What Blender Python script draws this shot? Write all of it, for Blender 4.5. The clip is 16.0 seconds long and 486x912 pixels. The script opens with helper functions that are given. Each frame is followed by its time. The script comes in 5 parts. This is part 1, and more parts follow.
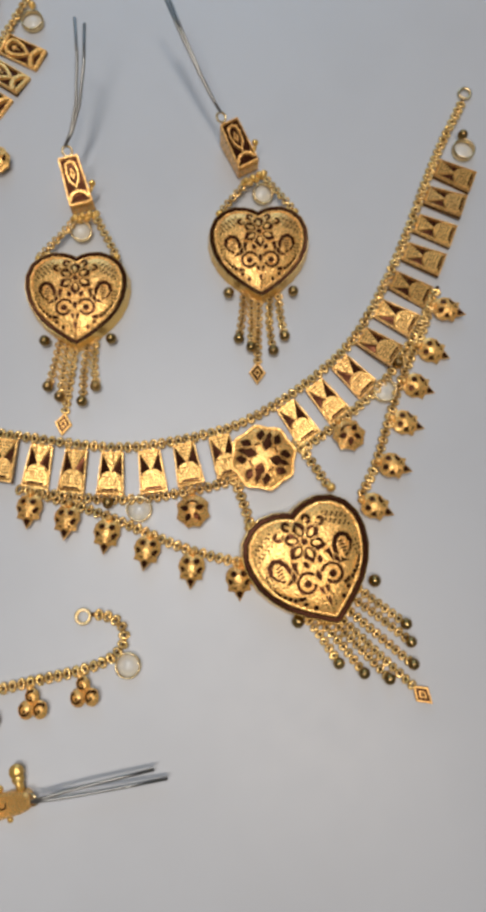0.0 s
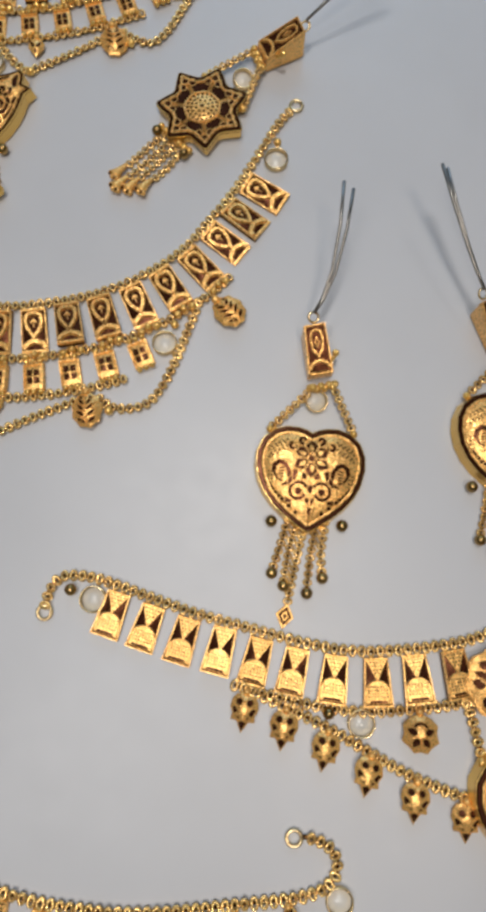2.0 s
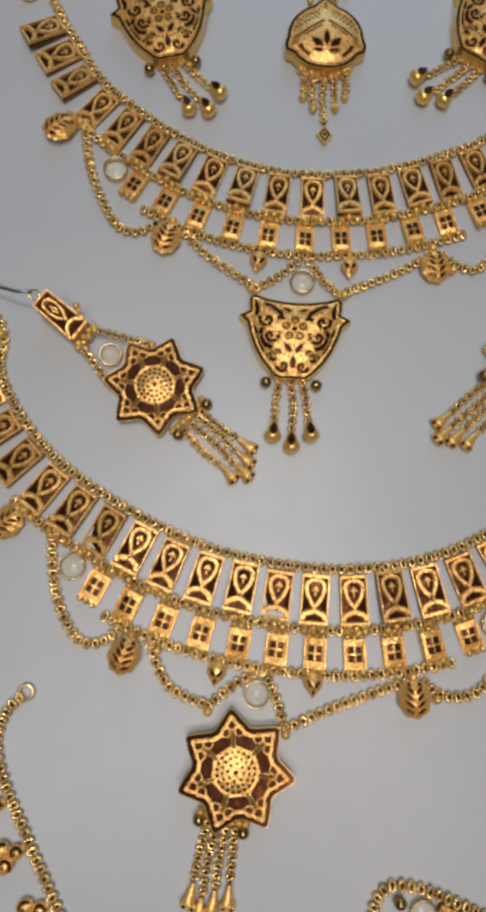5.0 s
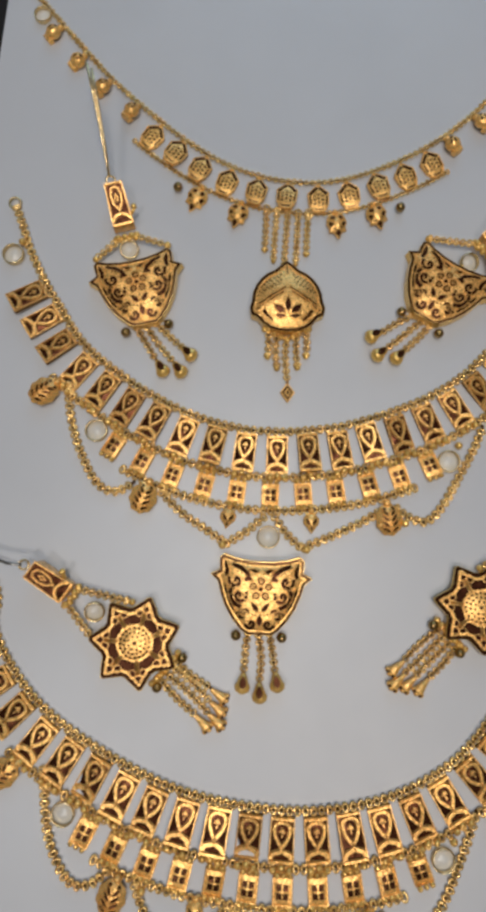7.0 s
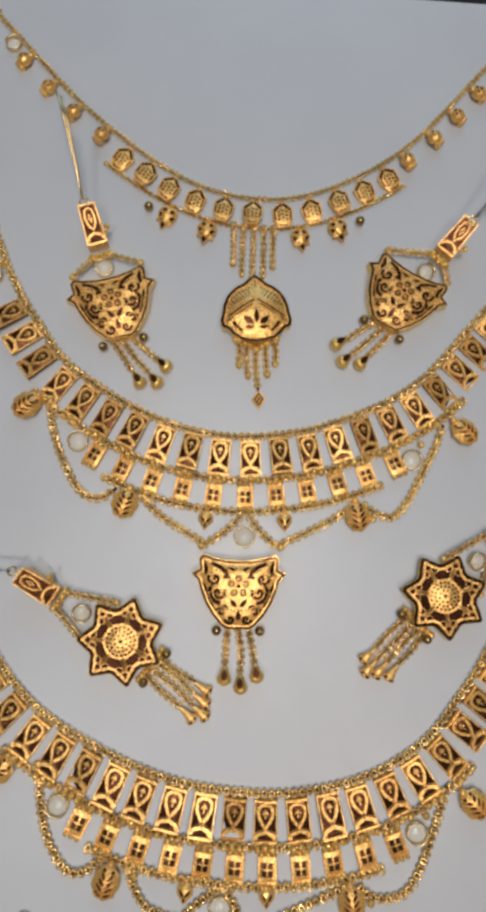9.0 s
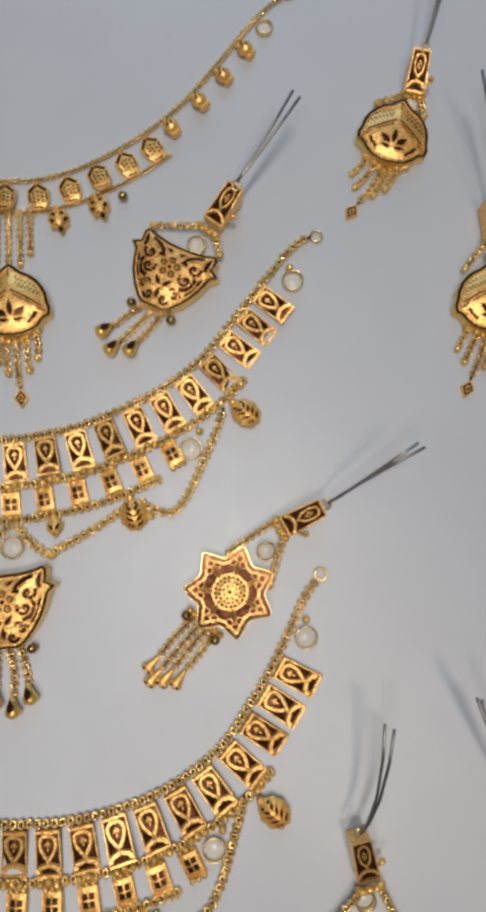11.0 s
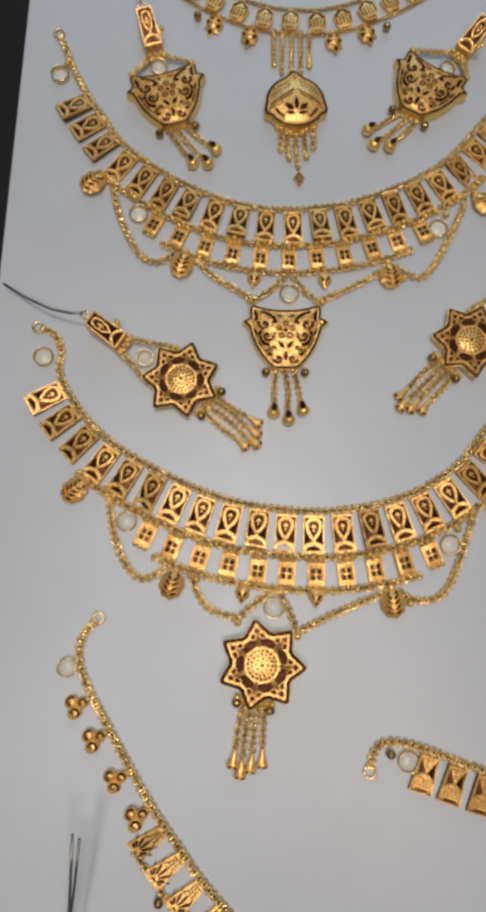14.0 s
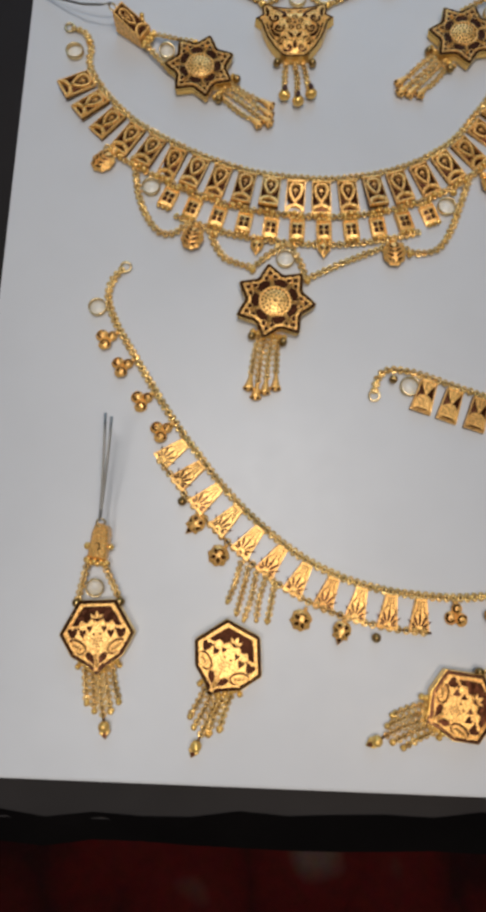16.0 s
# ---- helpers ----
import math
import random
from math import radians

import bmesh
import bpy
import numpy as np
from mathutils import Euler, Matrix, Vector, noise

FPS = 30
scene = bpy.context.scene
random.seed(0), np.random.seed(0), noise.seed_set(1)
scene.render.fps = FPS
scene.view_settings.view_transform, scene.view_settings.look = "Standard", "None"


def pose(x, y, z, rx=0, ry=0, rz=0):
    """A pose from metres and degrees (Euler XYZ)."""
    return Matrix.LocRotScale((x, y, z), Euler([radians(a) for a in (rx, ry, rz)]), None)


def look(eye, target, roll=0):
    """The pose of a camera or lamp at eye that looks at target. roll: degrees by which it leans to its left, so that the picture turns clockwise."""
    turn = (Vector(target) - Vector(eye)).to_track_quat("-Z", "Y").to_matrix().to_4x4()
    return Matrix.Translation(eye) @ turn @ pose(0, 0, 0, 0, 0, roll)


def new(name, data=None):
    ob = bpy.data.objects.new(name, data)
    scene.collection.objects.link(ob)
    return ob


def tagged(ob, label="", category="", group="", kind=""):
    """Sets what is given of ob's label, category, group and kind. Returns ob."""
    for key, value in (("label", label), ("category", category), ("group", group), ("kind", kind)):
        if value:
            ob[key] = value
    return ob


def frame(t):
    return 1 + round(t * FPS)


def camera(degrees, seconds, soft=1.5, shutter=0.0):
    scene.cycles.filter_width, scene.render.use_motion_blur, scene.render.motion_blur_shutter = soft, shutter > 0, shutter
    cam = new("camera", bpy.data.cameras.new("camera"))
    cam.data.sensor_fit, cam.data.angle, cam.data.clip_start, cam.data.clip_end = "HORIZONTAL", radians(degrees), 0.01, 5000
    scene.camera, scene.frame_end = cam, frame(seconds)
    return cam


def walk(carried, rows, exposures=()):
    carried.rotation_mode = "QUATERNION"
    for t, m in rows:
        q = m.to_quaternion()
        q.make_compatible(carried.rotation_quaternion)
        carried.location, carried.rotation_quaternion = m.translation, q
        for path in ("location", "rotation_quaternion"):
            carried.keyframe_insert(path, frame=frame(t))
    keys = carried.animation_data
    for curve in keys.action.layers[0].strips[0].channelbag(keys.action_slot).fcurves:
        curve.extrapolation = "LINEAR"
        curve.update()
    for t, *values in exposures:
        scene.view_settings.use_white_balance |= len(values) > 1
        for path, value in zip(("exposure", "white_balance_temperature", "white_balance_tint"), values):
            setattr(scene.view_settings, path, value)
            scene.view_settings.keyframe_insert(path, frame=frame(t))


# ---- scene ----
cam = camera(41.72, 16.0, soft=4.8)
MM = 0.001
# seconds, eye in millimetres, turn in degrees
PATH = [
    (0, -3.3, -15.8, 160.9, 10.71, -1.67, -2.42),
    (0.5, -14.8, -10.6, 161.7, 10.33, -1.10, -0.68),
    (1, -33.0, -2.3, 160.6, 11.63, -1.12, 1.47),
    (1.5, -34.7, 7.9, 160.7, 11.38, -0.83, 2.80),
    (2, -51.7, 33.6, 157.1, 10.46, 0.71, 4.34),
    (2.5, -81.8, 52.9, 149.1, 9.62, -0.06, 6.35),
    (3, -104.7, 66.0, 145.5, 8.72, -0.42, 7.66),
    (3.2, -111.2, 68.0, 145.6, 8.60, -0.71, 7.97),
    (5.3, -142.0, 108.5, 162.6, 8.73, -0.29, 7.99),
    (5.5, -142.0, 116.5, 166.2, 8.75, -0.17, 7.98),
    (6, -143.1, 137.4, 169.5, 8.71, -0.65, 7.94),
    (6.5, -143.3, 153.9, 173.7, 7.97, -0.85, 7.74),
    (7, -142.9, 166.4, 183.8, 7.86, -0.44, 7.04),
    (7.5, -143.2, 167.2, 185.8, 7.96, -0.72, 6.16),
    (8, -141.7, 168.1, 193.8, 8.06, -0.89, 5.40),
    (8.5, -142.4, 168.5, 199.0, 8.13, -1.53, 4.98),
    (9, -140.1, 166.8, 194.3, 7.84, -1.56, 5.07),
    (9.5, -137.9, 172.0, 181.2, 7.16, -1.46, 5.07),
    (10, -117.9, 175.1, 176.6, 7.11, -1.92, 4.07),
    (10.2, -104.2, 174.5, 176.4, 7.11, -2.36, 3.06),
    (12.3, -67.5, 140.8, 194.1, 8.31, -1.01, -1.92),
    (12.5, -82.0, 127.7, 194.2, 8.34, -1.45, -1.22),
    (13, -102.9, 107.4, 197.1, 8.63, -0.41, 0.75),
    (13.5, -124.3, 97.8, 202.1, 8.71, -0.34, 2.58),
    (14, -146.6, 80.7, 203.2, 9.09, -0.96, 4.48),
    (14.5, -155.6, 52.0, 204.4, 9.34, -1.72, 5.06),
    (15, -153.5, 17.7, 204.7, 9.65, -0.99, 5.19),
    (15.5, -148.8, -15.5, 205.1, 9.66, -0.33, 4.98),
    (16, -140.4, -38.6, 202.3, 10.15, -0.40, 4.35),
]
walk(cam, [(t, pose(x * MM, y * MM, z * MM, rx, ry, rz)) for t, x, y, z, rx, ry, rz in PATH], [(0.0, -0.27), (1.5, -0.33), (2.5, -0.14), (3.2, -0.33), (5.5, -0.5), (7.0, -0.44), (9.0, -0.33), (10.0, -0.25), (12.5, -0.41), (13.0, -0.39), (14.0, -0.37), (16.0, -0.25)])

# ---- light ----
world = bpy.data.worlds.new("room_air")
scene.world = world
world.use_nodes = True
world.node_tree.nodes["Background"].inputs["Color"].default_value = (0.5, 0.6, 0.8, 1)
world.node_tree.nodes["Background"].inputs["Strength"].default_value = 0.02


def area_lamp(name, eye, target, sx, sy, watts, colour):
    data = bpy.data.lights.new(name, "AREA")
    data.shape, data.size, data.size_y = "RECTANGLE", sx, sy
    data.energy, data.color = watts, colour
    ob = new(name, data)
    ob.matrix_world = look(eye, target)
    return ob


def downlight(x, y, watts, colour):
    data = bpy.data.lights.new("downlight", "AREA")
    data.shape, data.size, data.energy, data.color = "DISK", 0.26, watts, colour
    new("downlight", data).matrix_world = look((x, y, 1.5), (x, y, 0))


COOL, WARM = (1.0, 0.95, 0.90), (1.0, 0.85, 0.70)
for lx, ly, watts, tone in ((-0.46, -0.42, 5.0, COOL), (0.24, -0.36, 5.4, WARM), (-0.12, 0.2, 8.0, COOL), (-0.5, 0.62, 1.2, COOL), (0.3, 0.72, 1.0, COOL)):
    downlight(lx, ly, watts, tone)
# Unseen fill lamp added for a cool tint; the north wall has no window.
area_lamp("cool_fill_lamp", (-0.1, 2.15, 1.1), (-0.1, 0.1, 0.2), 1.5, 1.2, 14.0, (0.42, 0.69, 1.0))

# ---- materials ----


def material(name, colour, metal, rough, scale=600.0, vary=0.12, bump=0.15, rough_vary=0.1, second=None, depth=0.00008, facets=0, gloss=0.5):
    m = bpy.data.materials.new(name)
    m.use_nodes = True
    nt = m.node_tree
    b = nt.nodes["Principled BSDF"]
    b.inputs["Metallic"].default_value = metal
    b.inputs["Specular IOR Level"].default_value = gloss
    co = nt.nodes.new("ShaderNodeTexCoord")
    n1 = nt.nodes.new("ShaderNodeTexNoise")
    n1.inputs["Scale"].default_value, n1.inputs["Detail"].default_value = scale, 5
    n2 = nt.nodes.new("ShaderNodeTexNoise")
    n2.inputs["Scale"].default_value, n2.inputs["Detail"].default_value = scale * 0.12, 3
    nt.links.new(co.outputs["Object"], n1.inputs["Vector"])
    nt.links.new(co.outputs["Object"], n2.inputs["Vector"])
    info = nt.nodes.new("ShaderNodeObjectInfo")
    add = nt.nodes.new("ShaderNodeMath")
    add.operation = "MULTIPLY_ADD"
    add.inputs[1].default_value = 0.35
    nt.links.new(info.outputs["Random"], add.inputs[0])
    nt.links.new(n2.outputs["Fac"], add.inputs[2])
    ramp = nt.nodes.new("ShaderNodeValToRGB")
    dark = second or tuple(c * (1 - 2.2 * vary) for c in colour)
    light = tuple(min(1, c * (1 + vary)) for c in colour)
    ramp.color_ramp.elements[0].color, ramp.color_ramp.elements[0].position = (*dark, 1), 0.25
    ramp.color_ramp.elements[1].color, ramp.color_ramp.elements[1].position = (*light, 1), 0.85
    nt.links.new(add.outputs[0], ramp.inputs["Fac"])
    nt.links.new(ramp.outputs["Color"], b.inputs["Base Color"])
    rr = nt.nodes.new("ShaderNodeMapRange")
    rr.inputs["To Min"].default_value, rr.inputs["To Max"].default_value = max(0.02, rough - rough_vary), rough + rough_vary
    nt.links.new(n1.outputs["Fac"], rr.inputs["Value"])
    nt.links.new(rr.outputs["Result"], b.inputs["Roughness"])
    height = n1.outputs["Fac"]
    if facets:
        vo = nt.nodes.new("ShaderNodeTexVoronoi")
        vo.inputs["Scale"].default_value = facets
        nt.links.new(co.outputs["Object"], vo.inputs["Vector"])
        mx = nt.nodes.new("ShaderNodeMath")
        mx.operation = "MULTIPLY_ADD"
        mx.inputs[1].default_value = 1.6
        nt.links.new(vo.outputs["Distance"], mx.inputs[0])
        nt.links.new(n1.outputs["Fac"], mx.inputs[2])
        height = mx.outputs[0]
    bp = nt.nodes.new("ShaderNodeBump")
    bp.inputs["Strength"].default_value, bp.inputs["Distance"].default_value = bump, depth
    nt.links.new(height, bp.inputs["Height"])
    nt.links.new(bp.outputs["Normal"], b.inputs["Normal"])
    return m


MATTE = material("matte_gold", (1.0, 0.54, 0.165), 0.5, 0.28, 1500, 0.10, 0.5, 0.12, depth=0.00012, facets=1300)
BRIGHT = material("bright_gold", (1.0, 0.60, 0.17), 0.62, 0.18, 900, 0.10, 0.3)
# A dark room's reflection is put into this colour; polished gold is brighter.
DARK = material("dark_reflection_gold", (0.062, 0.021, 0.010), 0.5, 0.25, 700, 0.2, 0.3, 0.06, depth=0.0002, facets=420, gloss=0.02)
# The rim's base colour holds the same dark reflection, without facets.
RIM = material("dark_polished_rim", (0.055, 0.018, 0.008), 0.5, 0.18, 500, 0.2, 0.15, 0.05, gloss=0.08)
CHAIN = material("pale_link_gold", (1.0, 0.62, 0.22), 0.65, 0.16, 900, 0.08, 0.2)
# Darker copy of the chain gold; shade between links is put into its colour.
LINK = material("shaded_link_gold", (0.16, 0.068, 0.019), 1.0, 0.22, 900, 0.15, 0.2)
BEAD = material("dark_faceted_gold", (0.40, 0.26, 0.09), 0.95, 0.18, 700, 0.2, 0.1, 0.05)
PALE = material("pale_gold_ring", (0.85, 0.66, 0.36), 0.9, 0.25, 700, 0.08, 0.1, 0.05)
STEEL = material("steel_wire", (0.32, 0.31, 0.29), 0.9, 0.32, 900, 0.15, 0.2)
# Near the card's tone; the ring's creamy inner glow is put into this colour.
HOOP_DISC = material("card_toned_disc", (0.66, 0.635, 0.58), 0.0, 0.2, 300, 0.04, 0.1, 0.08)
PAPER = material("white_card", (0.515, 0.53, 0.56), 0.0, 0.43, 220, 0.03, 0.10, 0.05, depth=0.0001, gloss=1.0)
EDGE = material("ragged_edging", (0.003, 0.0025, 0.0025), 0.0, 0.8, 90, 0.5, 0.6, 0.15, depth=0.001, gloss=0.03)
TABLE = material("black_lacquer_table", (0.013, 0.011, 0.011), 0.0, 0.5, 60, 0.3, 0.1, gloss=0.14)


def carpet_material():
    m = bpy.data.materials.new("red_carpet")
    m.use_nodes = True
    nt = m.node_tree
    b = nt.nodes["Principled BSDF"]
    b.inputs["Roughness"].default_value, b.inputs["Specular IOR Level"].default_value = 0.95, 0.05
    co = nt.nodes.new("ShaderNodeTexCoord")
    warp = nt.nodes.new("ShaderNodeTexNoise")
    warp.inputs["Scale"].default_value = 5.0
    mixv = nt.nodes.new("ShaderNodeVectorMath")
    mixv.operation = "MULTIPLY_ADD"
    mixv.inputs[1].default_value = (0.14, 0.14, 0.0)
    nt.links.new(co.outputs["Object"], warp.inputs["Vector"])
    nt.links.new(warp.outputs["Color"], mixv.inputs[0])
    nt.links.new(co.outputs["Object"], mixv.inputs[2])
    cells = nt.nodes.new("ShaderNodeTexVoronoi")
    cells.inputs["Scale"].default_value = 7.0
    nt.links.new(mixv.outputs[0], cells.inputs["Vector"])
    ramp = nt.nodes.new("ShaderNodeValToRGB")
    e = ramp.color_ramp.elements
    e[0].position, e[0].color = 0.12, (0.115, 0.072, 0.058, 1)
    e[1].position, e[1].color = 0.30, (0.085, 0.010, 0.009, 1)
    for p, c in ((0.55, (0.075, 0.008, 0.007, 1)), (0.75, (0.028, 0.007, 0.007, 1))):
        e.new(p).color = c
    nt.links.new(cells.outputs["Distance"], ramp.inputs["Fac"])
    pile = nt.nodes.new("ShaderNodeTexNoise")
    pile.inputs["Scale"].default_value, pile.inputs["Detail"].default_value = 260, 4
    mul = nt.nodes.new("ShaderNodeMix")
    mul.data_type, mul.blend_type = "RGBA", "MULTIPLY"
    mul.inputs["Factor"].default_value = 0.6
    nt.links.new(ramp.outputs["Color"], mul.inputs["A"])
    nt.links.new(pile.outputs["Color"], mul.inputs["B"])
    nt.links.new(mul.outputs["Result"], b.inputs["Base Color"])
    bp = nt.nodes.new("ShaderNodeBump")
    bp.inputs["Strength"].default_value, bp.inputs["Distance"].default_value = 0.6, 0.006
    nt.links.new(pile.outputs["Fac"], bp.inputs["Height"])
    nt.links.new(bp.outputs["Normal"], b.inputs["Normal"])
    return m


CARPET = carpet_material()
PLASTER = material("unseen_room_plaster", (0.55, 0.54, 0.52), 0.0, 0.8, 8, 0.1, 0.2, depth=0.003)

# ---- shape building ----


class Geo:
    """A mesh in the making, in millimetres."""

    def __init__(self):
        self.v, self.f, self.smooth = [], [], []

    def add(self, vs, fs, smooth=False):
        n = len(self.v)
        self.v.extend(vs)
        for face in fs:
            self.f.append(tuple(i + n for i in face))
            self.smooth.append(smooth)

    def mesh(self, name, mat, second=None, slots=None):
        me = bpy.data.meshes.new(name)
        me.from_pydata([(x * MM, y * MM, z * MM) for x, y, z in self.v], [], self.f)
        me.polygons.foreach_set("use_smooth", self.smooth)
        me.materials.append(mat)
        if second:
            me.materials.append(second)
            me.polygons.foreach_set("material_index", slots)
        me.update()
        return me


def ccw(pts):
    a = sum(p[0] * q[1] - q[0] * p[1] for p, q in zip(pts, pts[1:] + pts[:1]))
    return list(pts) if a > 0 else list(pts)[::-1]


def normals(pts, closed):
    out, n = [], len(pts)
    for i in range(n):
        a = pts[i - 1] if (closed or i > 0) else pts[i]
        b = pts[(i + 1) % n] if (closed or i < n - 1) else pts[i]
        c = pts[i]
        d1 = Vector((c[0] - a[0], c[1] - a[1]))
        d2 = Vector((b[0] - c[0], b[1] - c[1]))
        d1 = d1.normalized() if d1.length > 1e-9 else d2.normalized()
        d2 = d2.normalized() if d2.length > 1e-9 else d1
        t = d1 + d2
        t = t.normalized() if t.length > 1e-6 else d1
        k = 1.0 / max(0.55, t.dot(d1))
        out.append((-t.y * k, t.x * k))
    return out


def inset(pts, d):
    pts = ccw(pts)
    return [(p[0] + n[0] * d, p[1] + n[1] * d) for p, n in zip(pts, normals(pts, True))]


RIDGE = [None]


def emboss(g):
    """Raises a fine edge on g round every dark inlay that is laid from here on; None ends it."""
    RIDGE[0] = g


def prism(g, pts, z0, z1, bev=0.25, zf=None):
    """A raised piece with a bevelled upper edge; zf lifts it onto a domed surface."""
    pts = ccw(pts)
    n = len(pts)
    ins = inset(pts, bev)
    up = zf or (lambda x, y: 0.0)
    vs = [(x, y, z0 + up(x, y)) for x, y in pts] + [(x, y, z1 - bev + up(x, y)) for x, y in pts] + [(x, y, z1 + up(x, y)) for x, y in ins]
    fs = []
    for k in (0, n):
        fs += [(k + i, k + (i + 1) % n, k + n + (i + 1) % n, k + n + i) for i in range(n)]
    fs.append(tuple(range(2 * n, 3 * n)))
    if zf is None:
        fs.append(tuple(range(n))[::-1])
    g.add(vs, fs)
    if RIDGE[0] and zf and n != 6:
        ribbon(RIDGE[0], inset(pts, -0.16), 0.36, -0.05, 0.26, True, zf, 0.35, False)


def ribbon(g, pts, w, z0, z1, closed=False, zf=None, top=0.6, edge=True):
    """A raised line with sloping flanks."""
    up = zf or (lambda x, y: 0.0)
    n = len(pts)
    vs = []
    for p, m in zip(pts, normals(pts, closed)):
        for off, z in ((-0.5, z0), (-0.5 * top, z1), (0.5 * top, z1), (0.5, z0)):
            x, y = p[0] + m[0] * off * w, p[1] + m[1] * off * w
            vs.append((x, y, z + up(x, y)))
    fs = []
    for i in range(n if closed else n - 1):
        a, b = 4 * i, 4 * ((i + 1) % n)
        fs += [(a + k + 1, a + k, b + k, b + k + 1) for k in range(3)]
    if not closed:
        fs += [(0, 1, 2, 3), (4 * n - 1, 4 * n - 2, 4 * n - 3, 4 * n - 4)]
    g.add(vs, fs)
    if RIDGE[0] and zf and edge:
        nor = normals(pts, closed)
        for off in (-0.5 * w - 0.12, 0.5 * w + 0.12):
            ribbon(RIDGE[0], [(p[0] + m[0] * off, p[1] + m[1] * off) for p, m in zip(pts, nor)], 0.32, -0.05, 0.24, closed, zf, 0.35, False)


def ball(g, x, y, z, r, seg=10, rings=6, sz=1.0):
    vs = [(x, y, z - r * sz)]
    for i in range(1, rings):
        a = -math.pi / 2 + math.pi * i / rings
        vs += [(x + r * math.cos(a) * math.cos(2 * math.pi * k / seg), y + r * math.cos(a) * math.sin(2 * math.pi * k / seg), z + r * sz * math.sin(a)) for k in range(seg)]
    vs.append((x, y, z + r * sz))
    fs = [(0, 1 + (k + 1) % seg, 1 + k) for k in range(seg)]
    for i in range(rings - 2):
        a = 1 + i * seg
        fs += [(a + k, a + (k + 1) % seg, a + seg + (k + 1) % seg, a + seg + k) for k in range(seg)]
    a, e = 1 + (rings - 2) * seg, len(vs) - 1
    fs += [(a + k, a + (k + 1) % seg, e) for k in range(seg)]
    g.add(vs, fs, True)


def loop_tube(g, centre, ex, ey, ez, hx, hy, r, seg=10, sides=5):
    """An oval wire loop in the plane of ex and ey."""
    vs = []
    for k in range(seg):
        a = 2 * math.pi * k / seg
        c, s = math.cos(a), math.sin(a)
        p = centre + ex * (hx * c) + ey * (hy * s)
        out = (ex * (c * hy) + ey * (s * hx)).normalized()
        for j in range(sides):
            b = 2 * math.pi * j / sides
            vs.append(tuple(p + out * (r * math.cos(b)) + ez * (r * math.sin(b))))
    fs = []
    for k in range(seg):
        a, b = k * sides, ((k + 1) % seg) * sides
        fs += [(a + j, b + j, b + (j + 1) % sides, a + (j + 1) % sides) for j in range(sides)]
    g.add(vs, fs, True)


def tube(g, path, r, sides=6):
    path = [Vector(p) for p in path]
    vs = []
    for i, p in enumerate(path):
        t = (path[min(i + 1, len(path) - 1)] - path[max(i - 1, 0)]).normalized()
        side = t.cross(Vector((0, 0, 1)))
        side = side.normalized() if side.length > 1e-4 else Vector((1, 0, 0))
        up = side.cross(t)
        vs += [tuple(p + side * (r * math.cos(2 * math.pi * j / sides)) + up * (r * math.sin(2 * math.pi * j / sides))) for j in range(sides)]
    fs = []
    for i in range(len(path) - 1):
        a, b = i * sides, (i + 1) * sides
        fs += [(a + j, a + (j + 1) % sides, b + (j + 1) % sides, b + j) for j in range(sides)]
    fs += [tuple(range(sides))[::-1], tuple(range(len(vs) - sides, len(vs)))]
    g.add(vs, fs, True)


def hoop(g, x, y, r, wall, z0, z1, seg=28):
    """A short open tube, like a plain ring lying flat."""
    vs = []
    for k in range(seg):
        c, s = math.cos(2 * math.pi * k / seg), math.sin(2 * math.pi * k / seg)
        for rr, z in ((r, z0), (r + wall * 0.3, (z0 + z1) / 2), (r, z1), (r - wall, z1), (r - wall * 1.2, (z0 + z1) / 2), (r - wall, z0)):
            vs.append((x + rr * c, y + rr * s, z))
    fs = []
    for k in range(seg):
        a, b = 6 * k, 6 * ((k + 1) % seg)
        fs += [(a + j, b + j, b + (j + 1) % 6, a + (j + 1) % 6) for j in range(6)]
    g.add(vs, fs, True)


def spline(pts, step=0.5):
    """A smooth curve through the points, cut into even steps."""
    ps = [Vector(p) for p in pts]
    ps = [2 * ps[0] - ps[1]] + ps + [2 * ps[-1] - ps[-2]]
    fine = []
    for i in range(1, len(ps) - 2):
        a, b, c, d = ps[i - 1:i + 3]
        for k in range(24):
            u = k / 24
            fine.append(0.5 * ((2 * b) + (c - a) * u + (2 * a - 5 * b + 4 * c - d) * u * u + (3 * b - a - 3 * c + d) * u ** 3))
    fine.append(ps[-2])
    out, left = [fine[0]], step
    for a, b in zip(fine, fine[1:]):
        seg = (b - a).length
        while seg >= left:
            a = a + (b - a) * (left / seg)
            seg = (b - a).length
            out.append(a)
            left = step
        left -= seg
    return out


STEP = 0.5


def on(curve, s):
    """The point and the heading in degrees at s millimetres along a curve."""
    x = max(0.0, min(s / STEP, len(curve) - 1.001))
    i = int(x)
    p = curve[i].lerp(curve[i + 1], x - i)
    a, b = curve[max(0, i - 6)], curve[min(len(curve) - 1, i + 7)]
    return p, math.degrees(math.atan2(b.y - a.y, b.x - a.x))


def near(curve, p):
    p = Vector(p)
    return STEP * min(range(len(curve)), key=lambda i: (curve[i].xy - p).length)


def beside(curve, s, d):
    """The point d millimetres outward of the curve, and the heading."""
    p, a = on(curve, s)
    return Vector((p.x + math.sin(radians(a)) * d, p.y - math.cos(radians(a)) * d)), a


